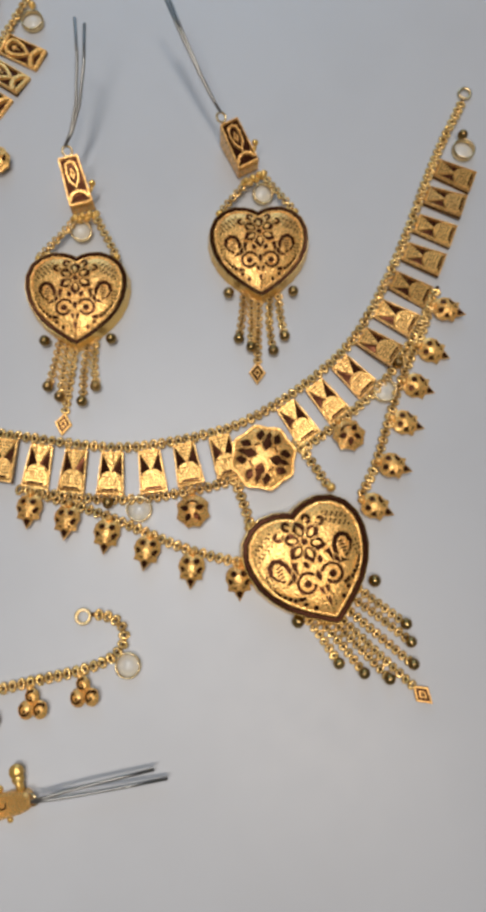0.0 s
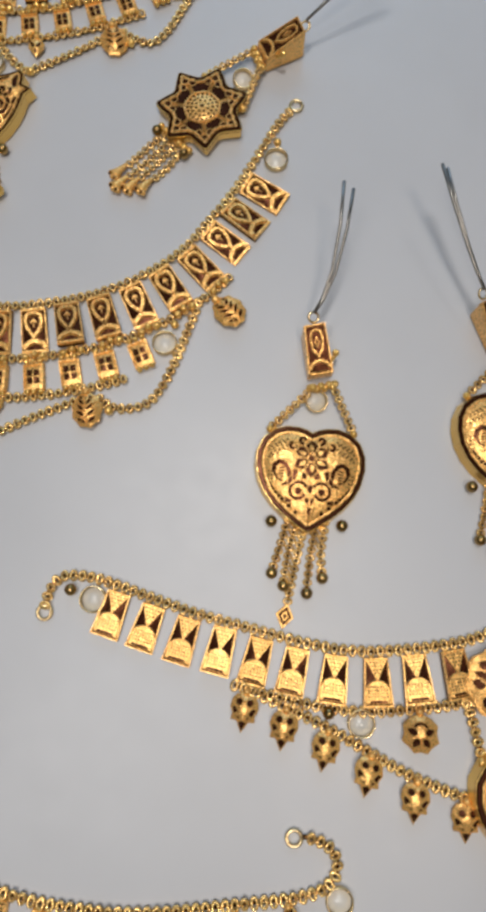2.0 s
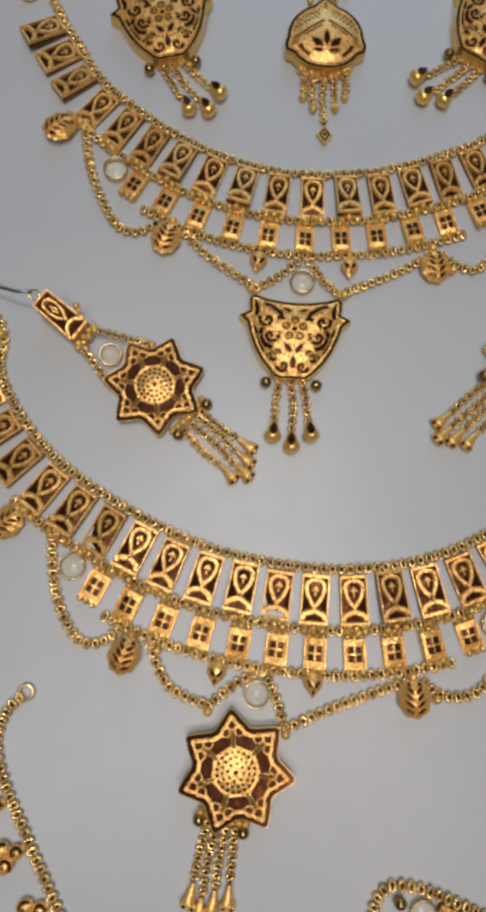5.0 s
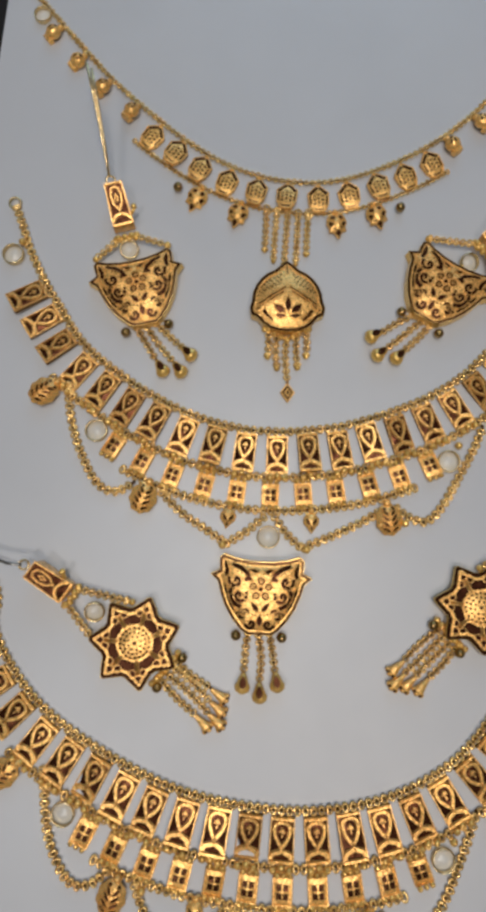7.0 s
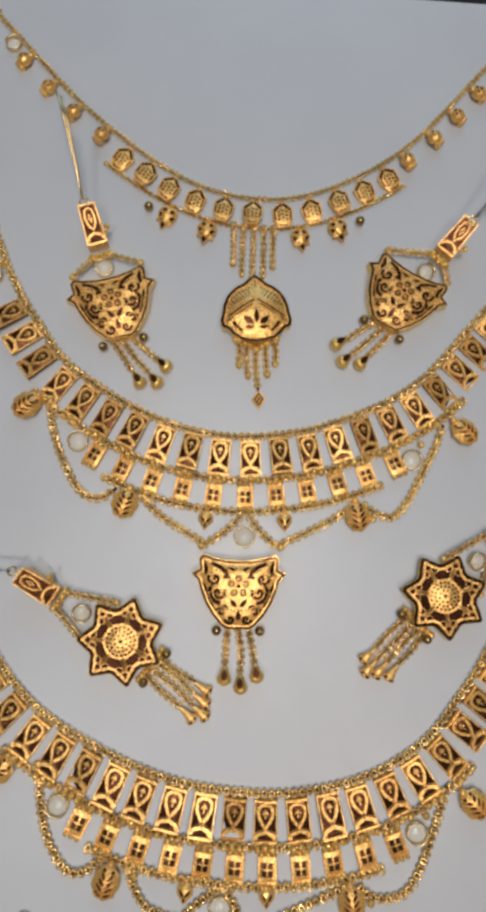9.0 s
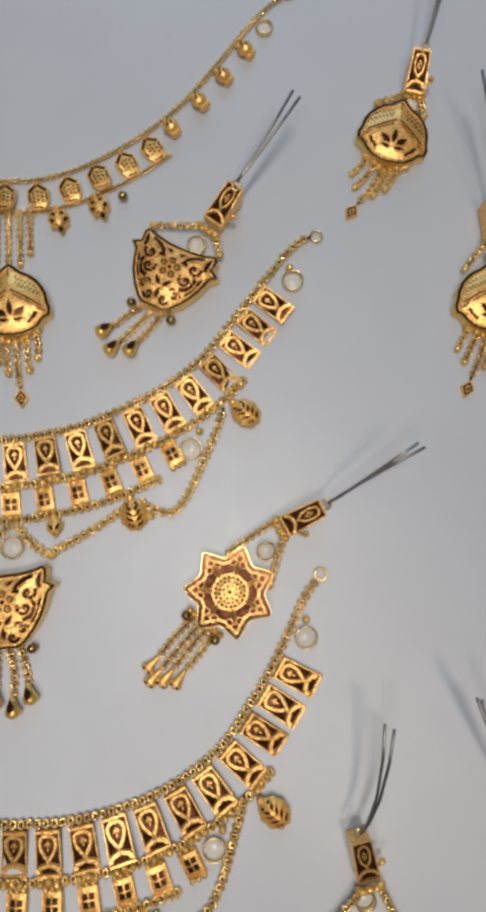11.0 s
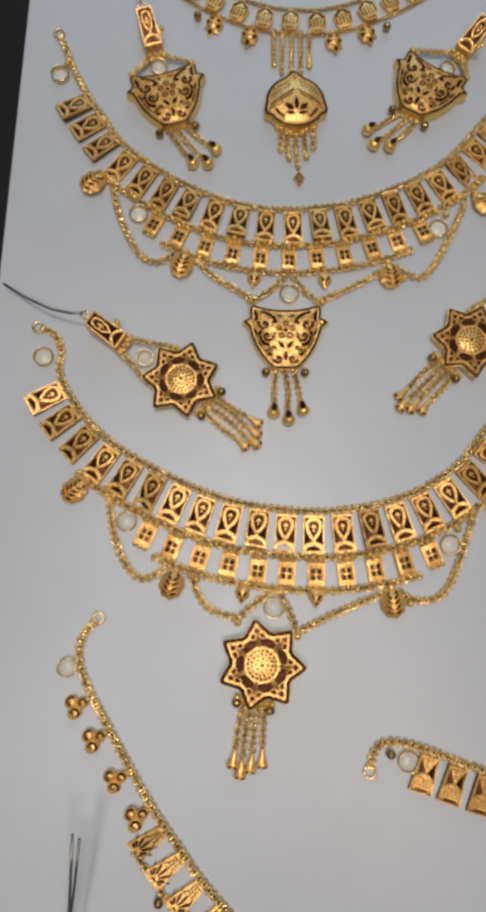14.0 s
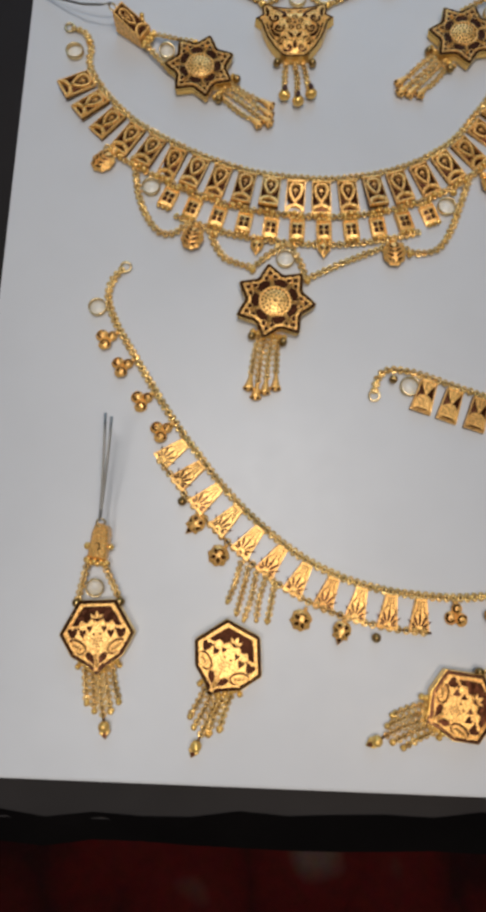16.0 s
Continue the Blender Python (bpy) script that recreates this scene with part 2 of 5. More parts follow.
def chain_geo(g, pts, half=1.15, wire=0.38, pitch=1.0, z=None):
    """A rolo chain: broad flat links, joined by narrower links that stand on edge. Returns the material slot of each face."""
    pts = [Vector((p[0], p[1], p[2] if len(p) > 2 else (z if z is not None else half * 0.85))) for p in pts]
    curve = spline(pts, pitch)
    rnd = random.Random(len(curve) * 31 + int(pts[0].x * 7))
    slots = []
    for i, p in enumerate(curve):
        t = (curve[min(i + 1, len(curve) - 1)] - curve[max(i - 1, 0)]).normalized()
        side = t.cross(Vector((0, 0, 1))).normalized()
        up = side.cross(t)
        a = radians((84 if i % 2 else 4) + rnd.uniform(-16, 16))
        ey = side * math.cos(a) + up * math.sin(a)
        # Edge links take the shaded gold, so the loops' holes read dark.
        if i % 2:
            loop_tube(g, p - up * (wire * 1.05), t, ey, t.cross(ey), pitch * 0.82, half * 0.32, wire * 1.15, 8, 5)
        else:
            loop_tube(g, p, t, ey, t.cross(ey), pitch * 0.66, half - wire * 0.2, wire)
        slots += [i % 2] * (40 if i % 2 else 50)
    return slots


# ---- objects ----
LIB = {}


def lib(key, make):
    if key not in LIB:
        LIB[key] = make()
    return LIB[key]


def thing(name, x, y, label, category, group=""):
    ob = new(name)
    ob.location = (x * MM, y * MM, BASE * MM)
    ob.empty_display_size = 0.005
    return tagged(ob, label, category, group)


def part(name, me, parent, x=0.0, y=0.0, z=0.0, turn=0.0, tilt=(0.0, 0.0), label="", size=1.0):
    """One mesh as a part, placed in its parent's own millimetres."""
    ob = new(name, me)
    ob.parent = parent
    ob.matrix_basis = Matrix.LocRotScale((x * MM, y * MM, z * MM), Euler([radians(a) for a in (tilt[0], tilt[1], turn)]), (size, size, size))
    return tagged(ob, label) if label else ob


BASE = 0.0
TILTS = random.Random(5)


def wobble(k=3.0):
    return (TILTS.uniform(-k, k), TILTS.uniform(-k, k))


def put(kind, parent, x, y, turn, z=0.0, tilt=(0.0, 0.0), name="", size=1.0, label=""):
    """A piece of the library: its body, with its finer pieces under it."""
    pieces = lib(kind, KINDS[kind])
    body = part(name or pieces[0][0], pieces[0][1], parent, x, y, z, turn, tilt, label, size)
    for n, me, *lab in pieces[1:]:
        part(n, me, body, label=lab[0] if lab else "")
    return body


# ---- pattern pieces ----


def oval(x, y, rx, ry, turn=0.0, n=12):
    c, s = math.cos(radians(turn)), math.sin(radians(turn))
    return [(x + rx * math.cos(a) * c - ry * math.sin(a) * s, y + rx * math.cos(a) * s + ry * math.sin(a) * c) for a in (2 * math.pi * k / n for k in range(n))]


def petal(x, y, turn, length, width, n=5):
    """A pointed leaf that starts at x, y and grows along turn."""
    c, s = math.cos(radians(turn)), math.sin(radians(turn))
    pts = []
    for k in range(n + 1):
        u = k / n
        pts.append((u * length, width * 0.5 * math.sin(math.pi * u ** 0.8)))
    pts += [(px, -py) for px, py in pts[-2:0:-1]]
    return [(x + px * c - py * s, y + px * s + py * c) for px, py in pts]


def spiral(x, y, r0, r1, start, sweep, n=14):
    return [(x + (r0 + (r1 - r0) * k / n) * math.cos(radians(start + sweep * k / n)), y + (r0 + (r1 - r0) * k / n) * math.sin(radians(start + sweep * k / n))) for k in range(n + 1)]


def arc(x, y, rx, ry, a0, a1, n=12):
    return [(x + rx * math.cos(radians(a0 + (a1 - a0) * k / n)), y + ry * math.sin(radians(a0 + (a1 - a0) * k / n))) for k in range(n + 1)]


def at2(cx, cy, turn, x, y):
    c, s = math.cos(radians(turn)), math.sin(radians(turn))
    return cx + x * c - y * s, cy + x * s + y * c


# Dark discs set proud of the face; the shade of holes is their colour.
def dots(g, cells, r, zf, h=0.06):
    for x, y in cells:
        prism(g, oval(x, y, r, r, n=6), -0.05, h, 0.02, zf)


def mirror(pts):
    return [(-x, y) for x, y in pts]


class Dome:
    """A low domed top over an outline that is star-shaped about a middle point."""

    def __init__(self, outline, z0, rise, mid=(0.0, 0.0), power=2.2):
        self.pts, self.z0, self.rise, self.mid, self.power = ccw(outline), z0, rise, mid, power
        ang = np.array([math.atan2(y - mid[1], x - mid[0]) for x, y in self.pts])
        rad = np.array([math.hypot(x - mid[0], y - mid[1]) for x, y in self.pts])
        order = np.argsort(ang)
        self.ang, self.rad = ang[order], rad[order]

    def __call__(self, x, y):
        dx, dy = x - self.mid[0], y - self.mid[1]
        r = np.interp(math.atan2(dy, dx), self.ang, self.rad, period=2 * math.pi)
        s = min(1.0, math.hypot(dx, dy) / r)
        return self.z0 + self.rise * (1 - s ** self.power)

    def build(self, g, rings=6):
        n, mx, my = len(self.pts), *self.mid
        vs = []
        for i in range(rings):
            s = 1 - i / rings
            z = self.z0 + self.rise * (1 - s ** self.power)
            vs += [(mx + (x - mx) * s, my + (y - my) * s, z) for x, y in self.pts]
        vs.append((mx, my, self.z0 + self.rise))
        fs = []
        for i in range(rings - 1):
            a = i * n
            fs += [(a + k, a + (k + 1) % n, a + n + (k + 1) % n, a + n + k) for k in range(n)]
        a = (rings - 1) * n
        fs += [(a + k, a + (k + 1) % n, len(vs) - 1) for k in range(n)]
        g.add(vs, fs, True)


def walls(g, outline, z0, z1, flare=0.6):
    """The side of a hollow box, drawn in towards its foot."""
    pts = ccw(outline)
    n = len(pts)
    low = inset(pts, flare)
    vs = [(x, y, z0) for x, y in low] + [(x, y, z1) for x, y in pts]
    fs = [(i, (i + 1) % n, n + (i + 1) % n, n + i) for i in range(n)] + [tuple(range(n))[::-1]]
    g.add(vs, fs)


def heart_outline(width, n=1.0):
    k = width / 26.6
    half = [(0, 10.3), (1.2, 11.0), (3.4, 11.6), (6.4, 11.7), (9.4, 10.6), (11.8, 8.4), (13.1, 5.2), (13.2, 2.0), (12.4, -1.6), (10.8, -4.8), (8.6, -7.6), (5.8, -10.1), (3.0, -12.1), (1.0, -13.4), (0, -13.9)]
    fine = []
    for a, b in zip(half, half[1:]):
        fine += [a, ((a[0] + b[0]) / 2, (a[1] + b[1]) / 2)]
    fine.append(half[-1])
    return ccw([(x * k, y * k) for x, y in fine + [(-x, y) for x, y in fine[-2:0:-1]]])


def star_outline(r, inner=0.70, points=7, phase=0.0):
    out = []
    for i in range(points * 2):
        a = radians(phase) + math.pi * i / points
        rr = r if i % 2 == 0 else r * inner
        out.append((rr * math.cos(a), rr * math.sin(a)))
    soft = []
    for i, p in enumerate(out):
        q, o = out[(i + 1) % len(out)], out[i - 1]
        w = 0.10
        soft += [(p[0] + (o[0] - p[0]) * w, p[1] + (o[1] - p[1]) * w), (p[0] + (q[0] - p[0]) * w, p[1] + (q[1] - p[1]) * w),
                 ((p[0] + q[0]) / 2 * (1.015 if i % 2 else 1.015), (p[1] + q[1]) / 2)]
    return soft


def cup_outline():
    half = [(0, 8.0), (4, 8.2), (8, 8.9), (11.0, 9.9), (12.2, 8.8), (12.1, 6.6), (11.9, 5.4), (14.6, 4.0), (12.5, 2.2), (11.6, -1.0), (10.2, -4.6), (8.0, -8.2), (5.2, -11.4), (3.4, -12.5)]
    return ccw(half + [(-x, y) for x, y in half[:0:-1]])


def fan_outline(r=11.0):
    half = [(0.0, 12.4), (1.2, 11.6)] + [(r * math.sin(radians(a)), r * math.cos(radians(a)) - 0.4) for a in (20, 34, 48, 62, 76, 90)] + [(r * 1.06, -2.4), (r * 1.02, -4.6), (r * 0.84, -5.4), (r * 0.7, -7.2), (r * 0.5, -8.7), (r * 0.25, -9.5)]
    return ccw(half + [(0, -9.7)] + [(-x, y) for x, y in half[:0:-1]])


def hex_outline(r=11.4):
    pts = []
    corner = [(r * math.cos(radians(a)), r * math.sin(radians(a))) for a in (0, 60, 120, 180)] + [(-7.6, -6.6), (-2.6, -9.6), (0, -12.2), (2.6, -9.6), (7.6, -6.6)]
    for a, b in zip(corner, corner[1:] + corner[:1]):
        pts += [(a[0] + (b[0] - a[0]) * u, a[1] + (b[1] - a[1]) * u) for u in (0.04, 0.35, 0.65, 0.96)]
    return pts


def body_of(outline, height, rise, rim, mid, power, draw, name="body", flare=-1.0, boss=0.0):
    """A hollow domed body with spreading side walls, a polished rim and dark inlays in place of cut-outs."""
    g = Geo()
    walls(g, outline, 0.2, height - 0.4, flare)
    edge = inset(outline, rim * 0.9)
    d = Dome(edge, height - 0.1, rise, mid, power)
    ribbon(g, ccw(outline), 0.16, height - 0.6, height - 0.1, True, top=0.5)
    face = Geo()
    d.build(face, 9)
    base = d
    if boss:
        knob = Dome(oval(0, 0, boss, boss, n=32), height - 0.1, 0.6)
        knob.build(face, 6)
        ribbon(face, oval(0, 0, boss, boss, n=32), 0.5, height - 0.3, height + 0.3, True)
        d = lambda x, y: knob(x, y) if math.hypot(x, y) < boss else base(x, y)
    ribbon(face, inset(outline, rim + 0.25), 0.5, height - 0.5, height + 0.35, True, top=0.6)
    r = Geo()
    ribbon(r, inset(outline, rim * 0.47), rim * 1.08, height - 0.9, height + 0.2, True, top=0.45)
    # Raised dark inlays stand in for cut-outs, whose shade is put into their colour.
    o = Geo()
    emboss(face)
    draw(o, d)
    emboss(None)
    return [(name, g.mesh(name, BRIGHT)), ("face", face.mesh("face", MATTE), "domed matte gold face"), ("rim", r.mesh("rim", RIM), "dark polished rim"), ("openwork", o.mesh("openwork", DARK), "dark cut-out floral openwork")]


def heart_pattern(k):
    """An outlined flower over two teardrop leaves and two scrolls, with a border of dark discs at the foot."""
    def draw(g, d):
        gold = RIDGE[0]

        def cut(pts, s=1):
            prism(g, [(s * x * k, y * k) for x, y in pts], -0.1, 0.1, 0.03, d)

        def raised(pts, s=1):
            RIDGE[0] = None
            prism(gold, [(s * x * k, y * k) for x, y in pts], 0.05, 0.3, 0.08, d)
            RIDGE[0] = gold
        for a in range(6):
            t = 90 + 60 * a
            c, q = math.cos(radians(t)), math.sin(radians(t))
            cut(petal(1.1 * c, 4.0 + 1.1 * q, t, 3.7, 3.0))
            raised(petal(1.5 * c, 4.0 + 1.5 * q, t + 8, 2.3, 1.1))
        cut(oval(0, 4.0, 0.75, 0.75, n=8))
        for s in (1, -1):
            def line(pts, w):
                ribbon(g, [(s * x * k, y * k) for x, y in pts], w * k, -0.1, 0.1, False, d, 0.8)
            line(spiral(2.2, 8.6, 0.3, 1.1, 200, -300), 0.8)
            line(spiral(4.9, 7.2, 0.3, 1.2, 120, -290), 0.8)
            dots(g, [(s * (6.3 + i * 0.95 + (j % 2) * 0.45) * k, (8.5 - j * 0.9 - i * 0.5) * k) for i in range(5) for j in range(4)], 0.3 * k, d)
            dots(g, [(s * (9.6 + j * 0.85) * k, (0.2 - i * 0.95) * k) for i in range(4) for j in range(2)], 0.28 * k, d)
            tear = [(4.9, -2.6), (5.3, -0.6), (5.7, 1.0), (6.6, 2.3), (7.9, 2.7), (9.1, 1.8), (9.3, 0.2), (8.5, -1.2), (7.0, -2.2)]
            line(tear[:7], 1.15)
            line(tear[6:], 0.6)
            for i in range(4):
                line([(6.5 + 0.1 * i, 1.3 - 0.75 * i), (7.9 + 0.1 * i, 1.0 - 0.75 * i)], 0.36)
            cut([(3.2, 0.6), (4.4, 1.0), (4.5, -0.3), (5.4, -1.6), (7.4, -3.2), (5.2, -2.9), (3.9, -1.7), (3.7, -0.5)], s)
            line(spiral(2.9, -4.4, 2.4, 1.7, 150, -310), 0.75)
            cut(oval(2.9, -4.4, 0.85, 0.85, n=8), s)
            line([(10.2, -3.0), (8.6, -5.2), (6.6, -6.5), (4.4, -7.1)], 1.0)
            for i in range(4):
                cut(oval(3.2 + i * 1.75, -9.6 + i * 1.5, 0.52, 0.52, n=8), s)
            cut(petal(1.3, -1.4, 70, 1.9, 1.2), s)
            cut(petal(0.9, -5.8, 250, 2.4, 0.9), s)
            dots(g, [(s * (1.25 - 0.1 * i) * k, (-8.3 - i * 0.75) * k) for i in range(4)], 0.24 * k, d)
        cut(petal(0, -7.3, -90, 3.2, 0.9))
        cut(petal(0, -2.6, -90, 2.4, 1.2))
    return draw


def star_pattern(r, phase):
    def draw(g, d):
        for i in range(7):
            a = 360 / 7 * i + phase
            c, s = math.cos(radians(a)), math.sin(radians(a))

            def turn(pts):
                return [(x * c - y * s, x * s + y * c) for x, y in pts]
            prism(g, turn(petal(r * 0.70, 0, 0, r * 0.20, r * 0.17)), -0.1, 0.1, 0.03, d)
            for q in (1, -1):
                prism(g, turn(petal(r * 0.585, q * r * 0.09, q * 25, r * 0.16, r * 0.14)), -0.1, 0.1, 0.03, d)
            c2, s2 = math.cos(radians(a + 180 / 7)), math.sin(radians(a + 180 / 7))
            slab = [(r * 0.40, -r * 0.15), (r * 0.56, -r * 0.22), (r * 0.61, -r * 0.13), (r * 0.61, r * 0.13), (r * 0.56, r * 0.22), (r * 0.40, r * 0.15)]
            prism(g, [(x * c2 - y * s2, x * s2 + y * c2) for x, y in slab], -0.1, 0.12, 0.04, d)
        for rr, n, size in ((0.325, 20, 0.42), (0.235, 15, 0.4), (0.14, 8, 0.38), (0.0, 1, 0.6)):
            dots(g, [(r * rr * math.cos(2 * math.pi * k / n), r * rr * math.sin(2 * math.pi * k / n)) for k in range(n)], size, d)
    return draw


def cup_pattern(g, d):
    for s in (1, -1):
        def line(pts, w=0.7):
            ribbon(g, [(s * x, y) for x, y in pts], 1.5 * w, -0.1, 0.1, False, d, 0.8)
        line(arc(9.0, 2.6, 1.6, 3.4, 200, 330), 0.8)
        prism(g, [(s * x, y) for x, y in petal(9.6, 3.4, 82, 4.6, 1.7)], -0.1, 0.1, 0.03, d)
        line(spiral(7.0, 2.6, 0.5, 2.0, 60, 330), 0.65)
        line(spiral(5.8, -1.4, 0.5, 2.1, 120, -330), 0.65)
        line([(8.4, 0.4), (8.2, -2.0), (7.0, -3.8), (5.2, -4.6)], 0.8)
        line([(8.2, 7.0), (5.6, 6.0), (3.8, 4.6), (3.2, 3.2), (4.6, 3.0)], 0.8)
        line([(3.0, -5.6), (4.0, -5.2), (5.4, -5.8), (6.6, -6.6)], 0.6)
        line([(9.2, -1.6), (8.6, -3.6), (7.4, -5.6)], 0.5)
        dots(g, [(s * (4.6 + 0.9 * i), 4.4 + 0.35 * i) for i in range(3)], 0.28, d)
        dots(g, [(s * (1.2 + 0.9 * i), -6.6 + 0.3 * i) for i in range(3)], 0.3, d)
        line(spiral(2.4, -9.0, 0.4, 1.5, 40, 320), 0.6)
        prism(g, [(s * x, y) for x, y in petal(0.5, -5.6, 52, 3.2, 1.3)], -0.1, 0.1, 0.03, d)
        prism(g, [(s * x, y) for x, y in petal(3.3, -2.4, 40, 2.2, 1.0)], -0.1, 0.1, 0.03, d)
        prism(g, [(s * x, y) for x, y in petal(1.0, 5.0, 20, 2.4, 0.9)], -0.1, 0.1, 0.03, d)
        line(spiral(4.8, -7.0, 0.3, 1.1, 200, 300), 0.6)
        dots(g, [(s * 5.8, -1.4), (s * 7.0, 2.6), (s * 2.4, -9.0)], 0.65, d)
        for x, y in ((2.1, 1.2), (1.3, -1.3)):
            ribbon(g, oval(s * x, y, 0.8, 0.8, n=12), 0.5, -0.1, 0.1, True, d)
            dots(g, [(s * x, y)], 0.26, d)
        dots(g, [(s * (0.9 + i * 0.9), 5.4 - 0.9 * (i % 2)) for i in range(3)], 0.28, d)
    ribbon(g, oval(0, 2.7, 0.8, 0.8, n=12), 0.5, -0.1, 0.1, True, d)
    dots(g, [(0, 2.7), (0, -3.6)], 0.26, d)
    prism(g, oval(0, 0.5, 0.6, 0.6, n=10), -0.1, 0.1, 0.03, d)
    prism(g, petal(0, -9.6, 90, 3.4, 1.5), -0.1, 0.1, 0.03, d)


def fan_pattern(g, d):
    for s in (1, -1):
        dots(g, [(s * (2.0 + i * 1.05 + (j % 2) * 0.5), 7.6 - j * 0.95 - i * 0.55) for i in range(7) for j in range(4) if math.hypot(2.0 + i * 1.05, 7.6 - j * 0.95 - i * 0.55) < 9.2], 0.3, d)
        ribbon(g, [(s * 0.6, 3.4), (s * 4.6, 1.0), (s * 8.6, -1.6)], 0.5, -0.1, 0.25, False, d)
        ribbon(g, [(s * 1.2, 1.9), (s * 4.8, -0.2), (s * 9.0, -3.0)], 0.5, -0.1, 0.1, False, d)
        prism(g, petal(s * 1.0, -4.6, 90 - s * 48, 4.0, 1.9), -0.1, 0.1, 0.03, d)
        ribbon(g, [(s * 4.4, -6.4), (s * 6.0, -5.0), (s * 7.2, -3.4)], 0.9, -0.1, 0.1, False, d)
        prism(g, petal(s * 0.7, -5.4, 90 - s * 84, 3.0, 1.3), -0.1, 0.1, 0.03, d)
        for i in range(3):
            ribbon(g, [(s * (7.4 + 0.8 * i), -1.6 - 0.45 * i), (s * (8.0 + 0.8 * i), -3.2 - 0.3 * i)], 0.4, -0.1, 0.1, False, d)
    prism(g, petal(0, -4.2, 90, 4.6, 1.6), -0.1, 0.1, 0.03, d)
    ribbon(g, [(0, 11.0), (0, 7.6)], 0.5, -0.1, 0.1, False, d)


def hex_pattern(g, d):
    """A dark arched crown with a gold bud, dark hearts below it, two slit ovals and a dark beak."""
    gold = RIDGE[0]

    def raised(pts):
        RIDGE[0] = None
        prism(gold, pts, 0.05, 0.35, 0.08, d)
        RIDGE[0] = gold
    crown_half = [(0.0, 8.0), (4.1, 7.9), (5.8, 5.4), (7.5, 2.4), (5.8, 2.3), (4.6, 3.8), (3.0, 3.0), (1.6, 4.4), (0.0, 3.4)]
    prism(g, crown_half + [(-x, y) for x, y in crown_half[-2:0:-1]], -0.1, 0.12, 0.04, d)
    raised(petal(0, 4.3, 90, 2.4, 1.2))
    for s in (1, -1):
        raised(petal(s * 0.5, 4.4, 90 - s * 48, 2.0, 0.8))
        RIDGE[0] = None
        for x, y, w in ((2.2, 1.4, 0.6), (4.2, 0.0, 0.75), (7.3, 0.0, 1.1)):
            prism(g, [(s * (x + w * u), y + w * v) for u, v in ((0, -1.9), (1.3, 0.2), (1.4, 1.1), (0.7, 1.6), (0, 1.0), (-0.7, 1.6), (-1.4, 1.1), (-1.3, 0.2))], -0.1, 0.12, 0.03, d)
        RIDGE[0] = gold
        dots(g, [(s * 1.0, -0.2), (s * 5.6, 1.4)], 0.42, d)
        ribbon(g, oval(s * 5.9, -3.8, 2.8, 1.75, s * 30, 16), 0.7, -0.1, 0.1, True, d)
        for i in range(4):
            x, y = at2(s * 5.9, -3.8, s * 30, -1.3 + 0.85 * i, 0.0)
            ribbon(g, [(x - 0.1, y - 0.6), (x + 0.1, y + 0.6)], 0.36, -0.1, 0.1, False, d)
        prism(g, [(s * 0.5, -10.9), (s * 0.75, -6.6), (s * 2.0, -5.3), (s * 3.4, -5.6), (s * 2.5, -8.2)], -0.1, 0.12, 0.04, d)
    dots(g, [(-1.2 + i * 0.8 + (j % 2) * 0.4, -1.4 - j * 0.8) for j in range(4) for i in range(4 - j // 2)], 0.26, d)


def case_plate(w_top, w_bot, h, z1=2.0):
    """The dark box of a plate with a thin bright edge; it hangs down from its top edge."""
    pts = [(-w_bot / 2, -h), (w_bot / 2, -h), (w_top / 2, 0), (-w_top / 2, 0)]
    g = Geo()
    prism(g, pts, 0.2, z1 - 0.85, 0.1)
    ins = inset(pts, 0.4)
    fine = []
    for a, b in zip(ins, ins[1:] + ins[:1]):
        fine += [(a[0] + (b[0] - a[0]) * u, a[1] + (b[1] - a[1]) * u) for u in (0.0, 0.25, 0.5, 0.75)]
    Dome(fine, z1 - 0.9, 0.6, (0, -h / 2), 1.6).build(g, 4)
    f = Geo()
    ribbon(f, inset(pts, 0.22), 0.45, 0.1, z1, True, top=0.7)
    return g, f, pts


def make_vase_plate():
    g, f, pts = case_plate(6.6, 7.0, 12.2)
    z0, z1 = 1.4, 2.15
    drop = [(0, -7.8), (-0.9, -6.7), (-1.75, -5.2), (-2.15, -3.6), (-2.0, -2.2), (-1.2, -1.5), (0, -1.3), (1.2, -1.5), (2.0, -2.2), (2.15, -3.6), (1.75, -5.2), (0.9, -6.7)]
    ribbon(f, drop, 1.2, z0, z1, True)
    ribbon(f, [(-0.8, -4.0), (0, -3.0), (0.8, -4.0)], 0.5, z0, z1 - 0.1)
    ribbon(f, [(0, -3.4), (0, -5.2)], 0.45, z0, z1 - 0.1)
    ribbon(f, [(-3.0, -10.9), (-2.2, -9.7), (0, -8.8), (2.2, -9.7), (3.0, -10.9)], 1.6, z0, z1)
    ribbon(f, [(0, -7.3), (0, -9.0)], 1.0, z0, z1)
    ribbon(f, [(-3.2, -11.7), (3.2, -11.7)], 0.9, z0, z1)
    ribbon(f, [(-3.1, -0.5), (3.1, -0.5)], 0.8, z0, z1)
    return [("plate", g.mesh("plate", DARK)), ("filigree", f.mesh("filigree", MATTE), "raised matte gold vase motif")]


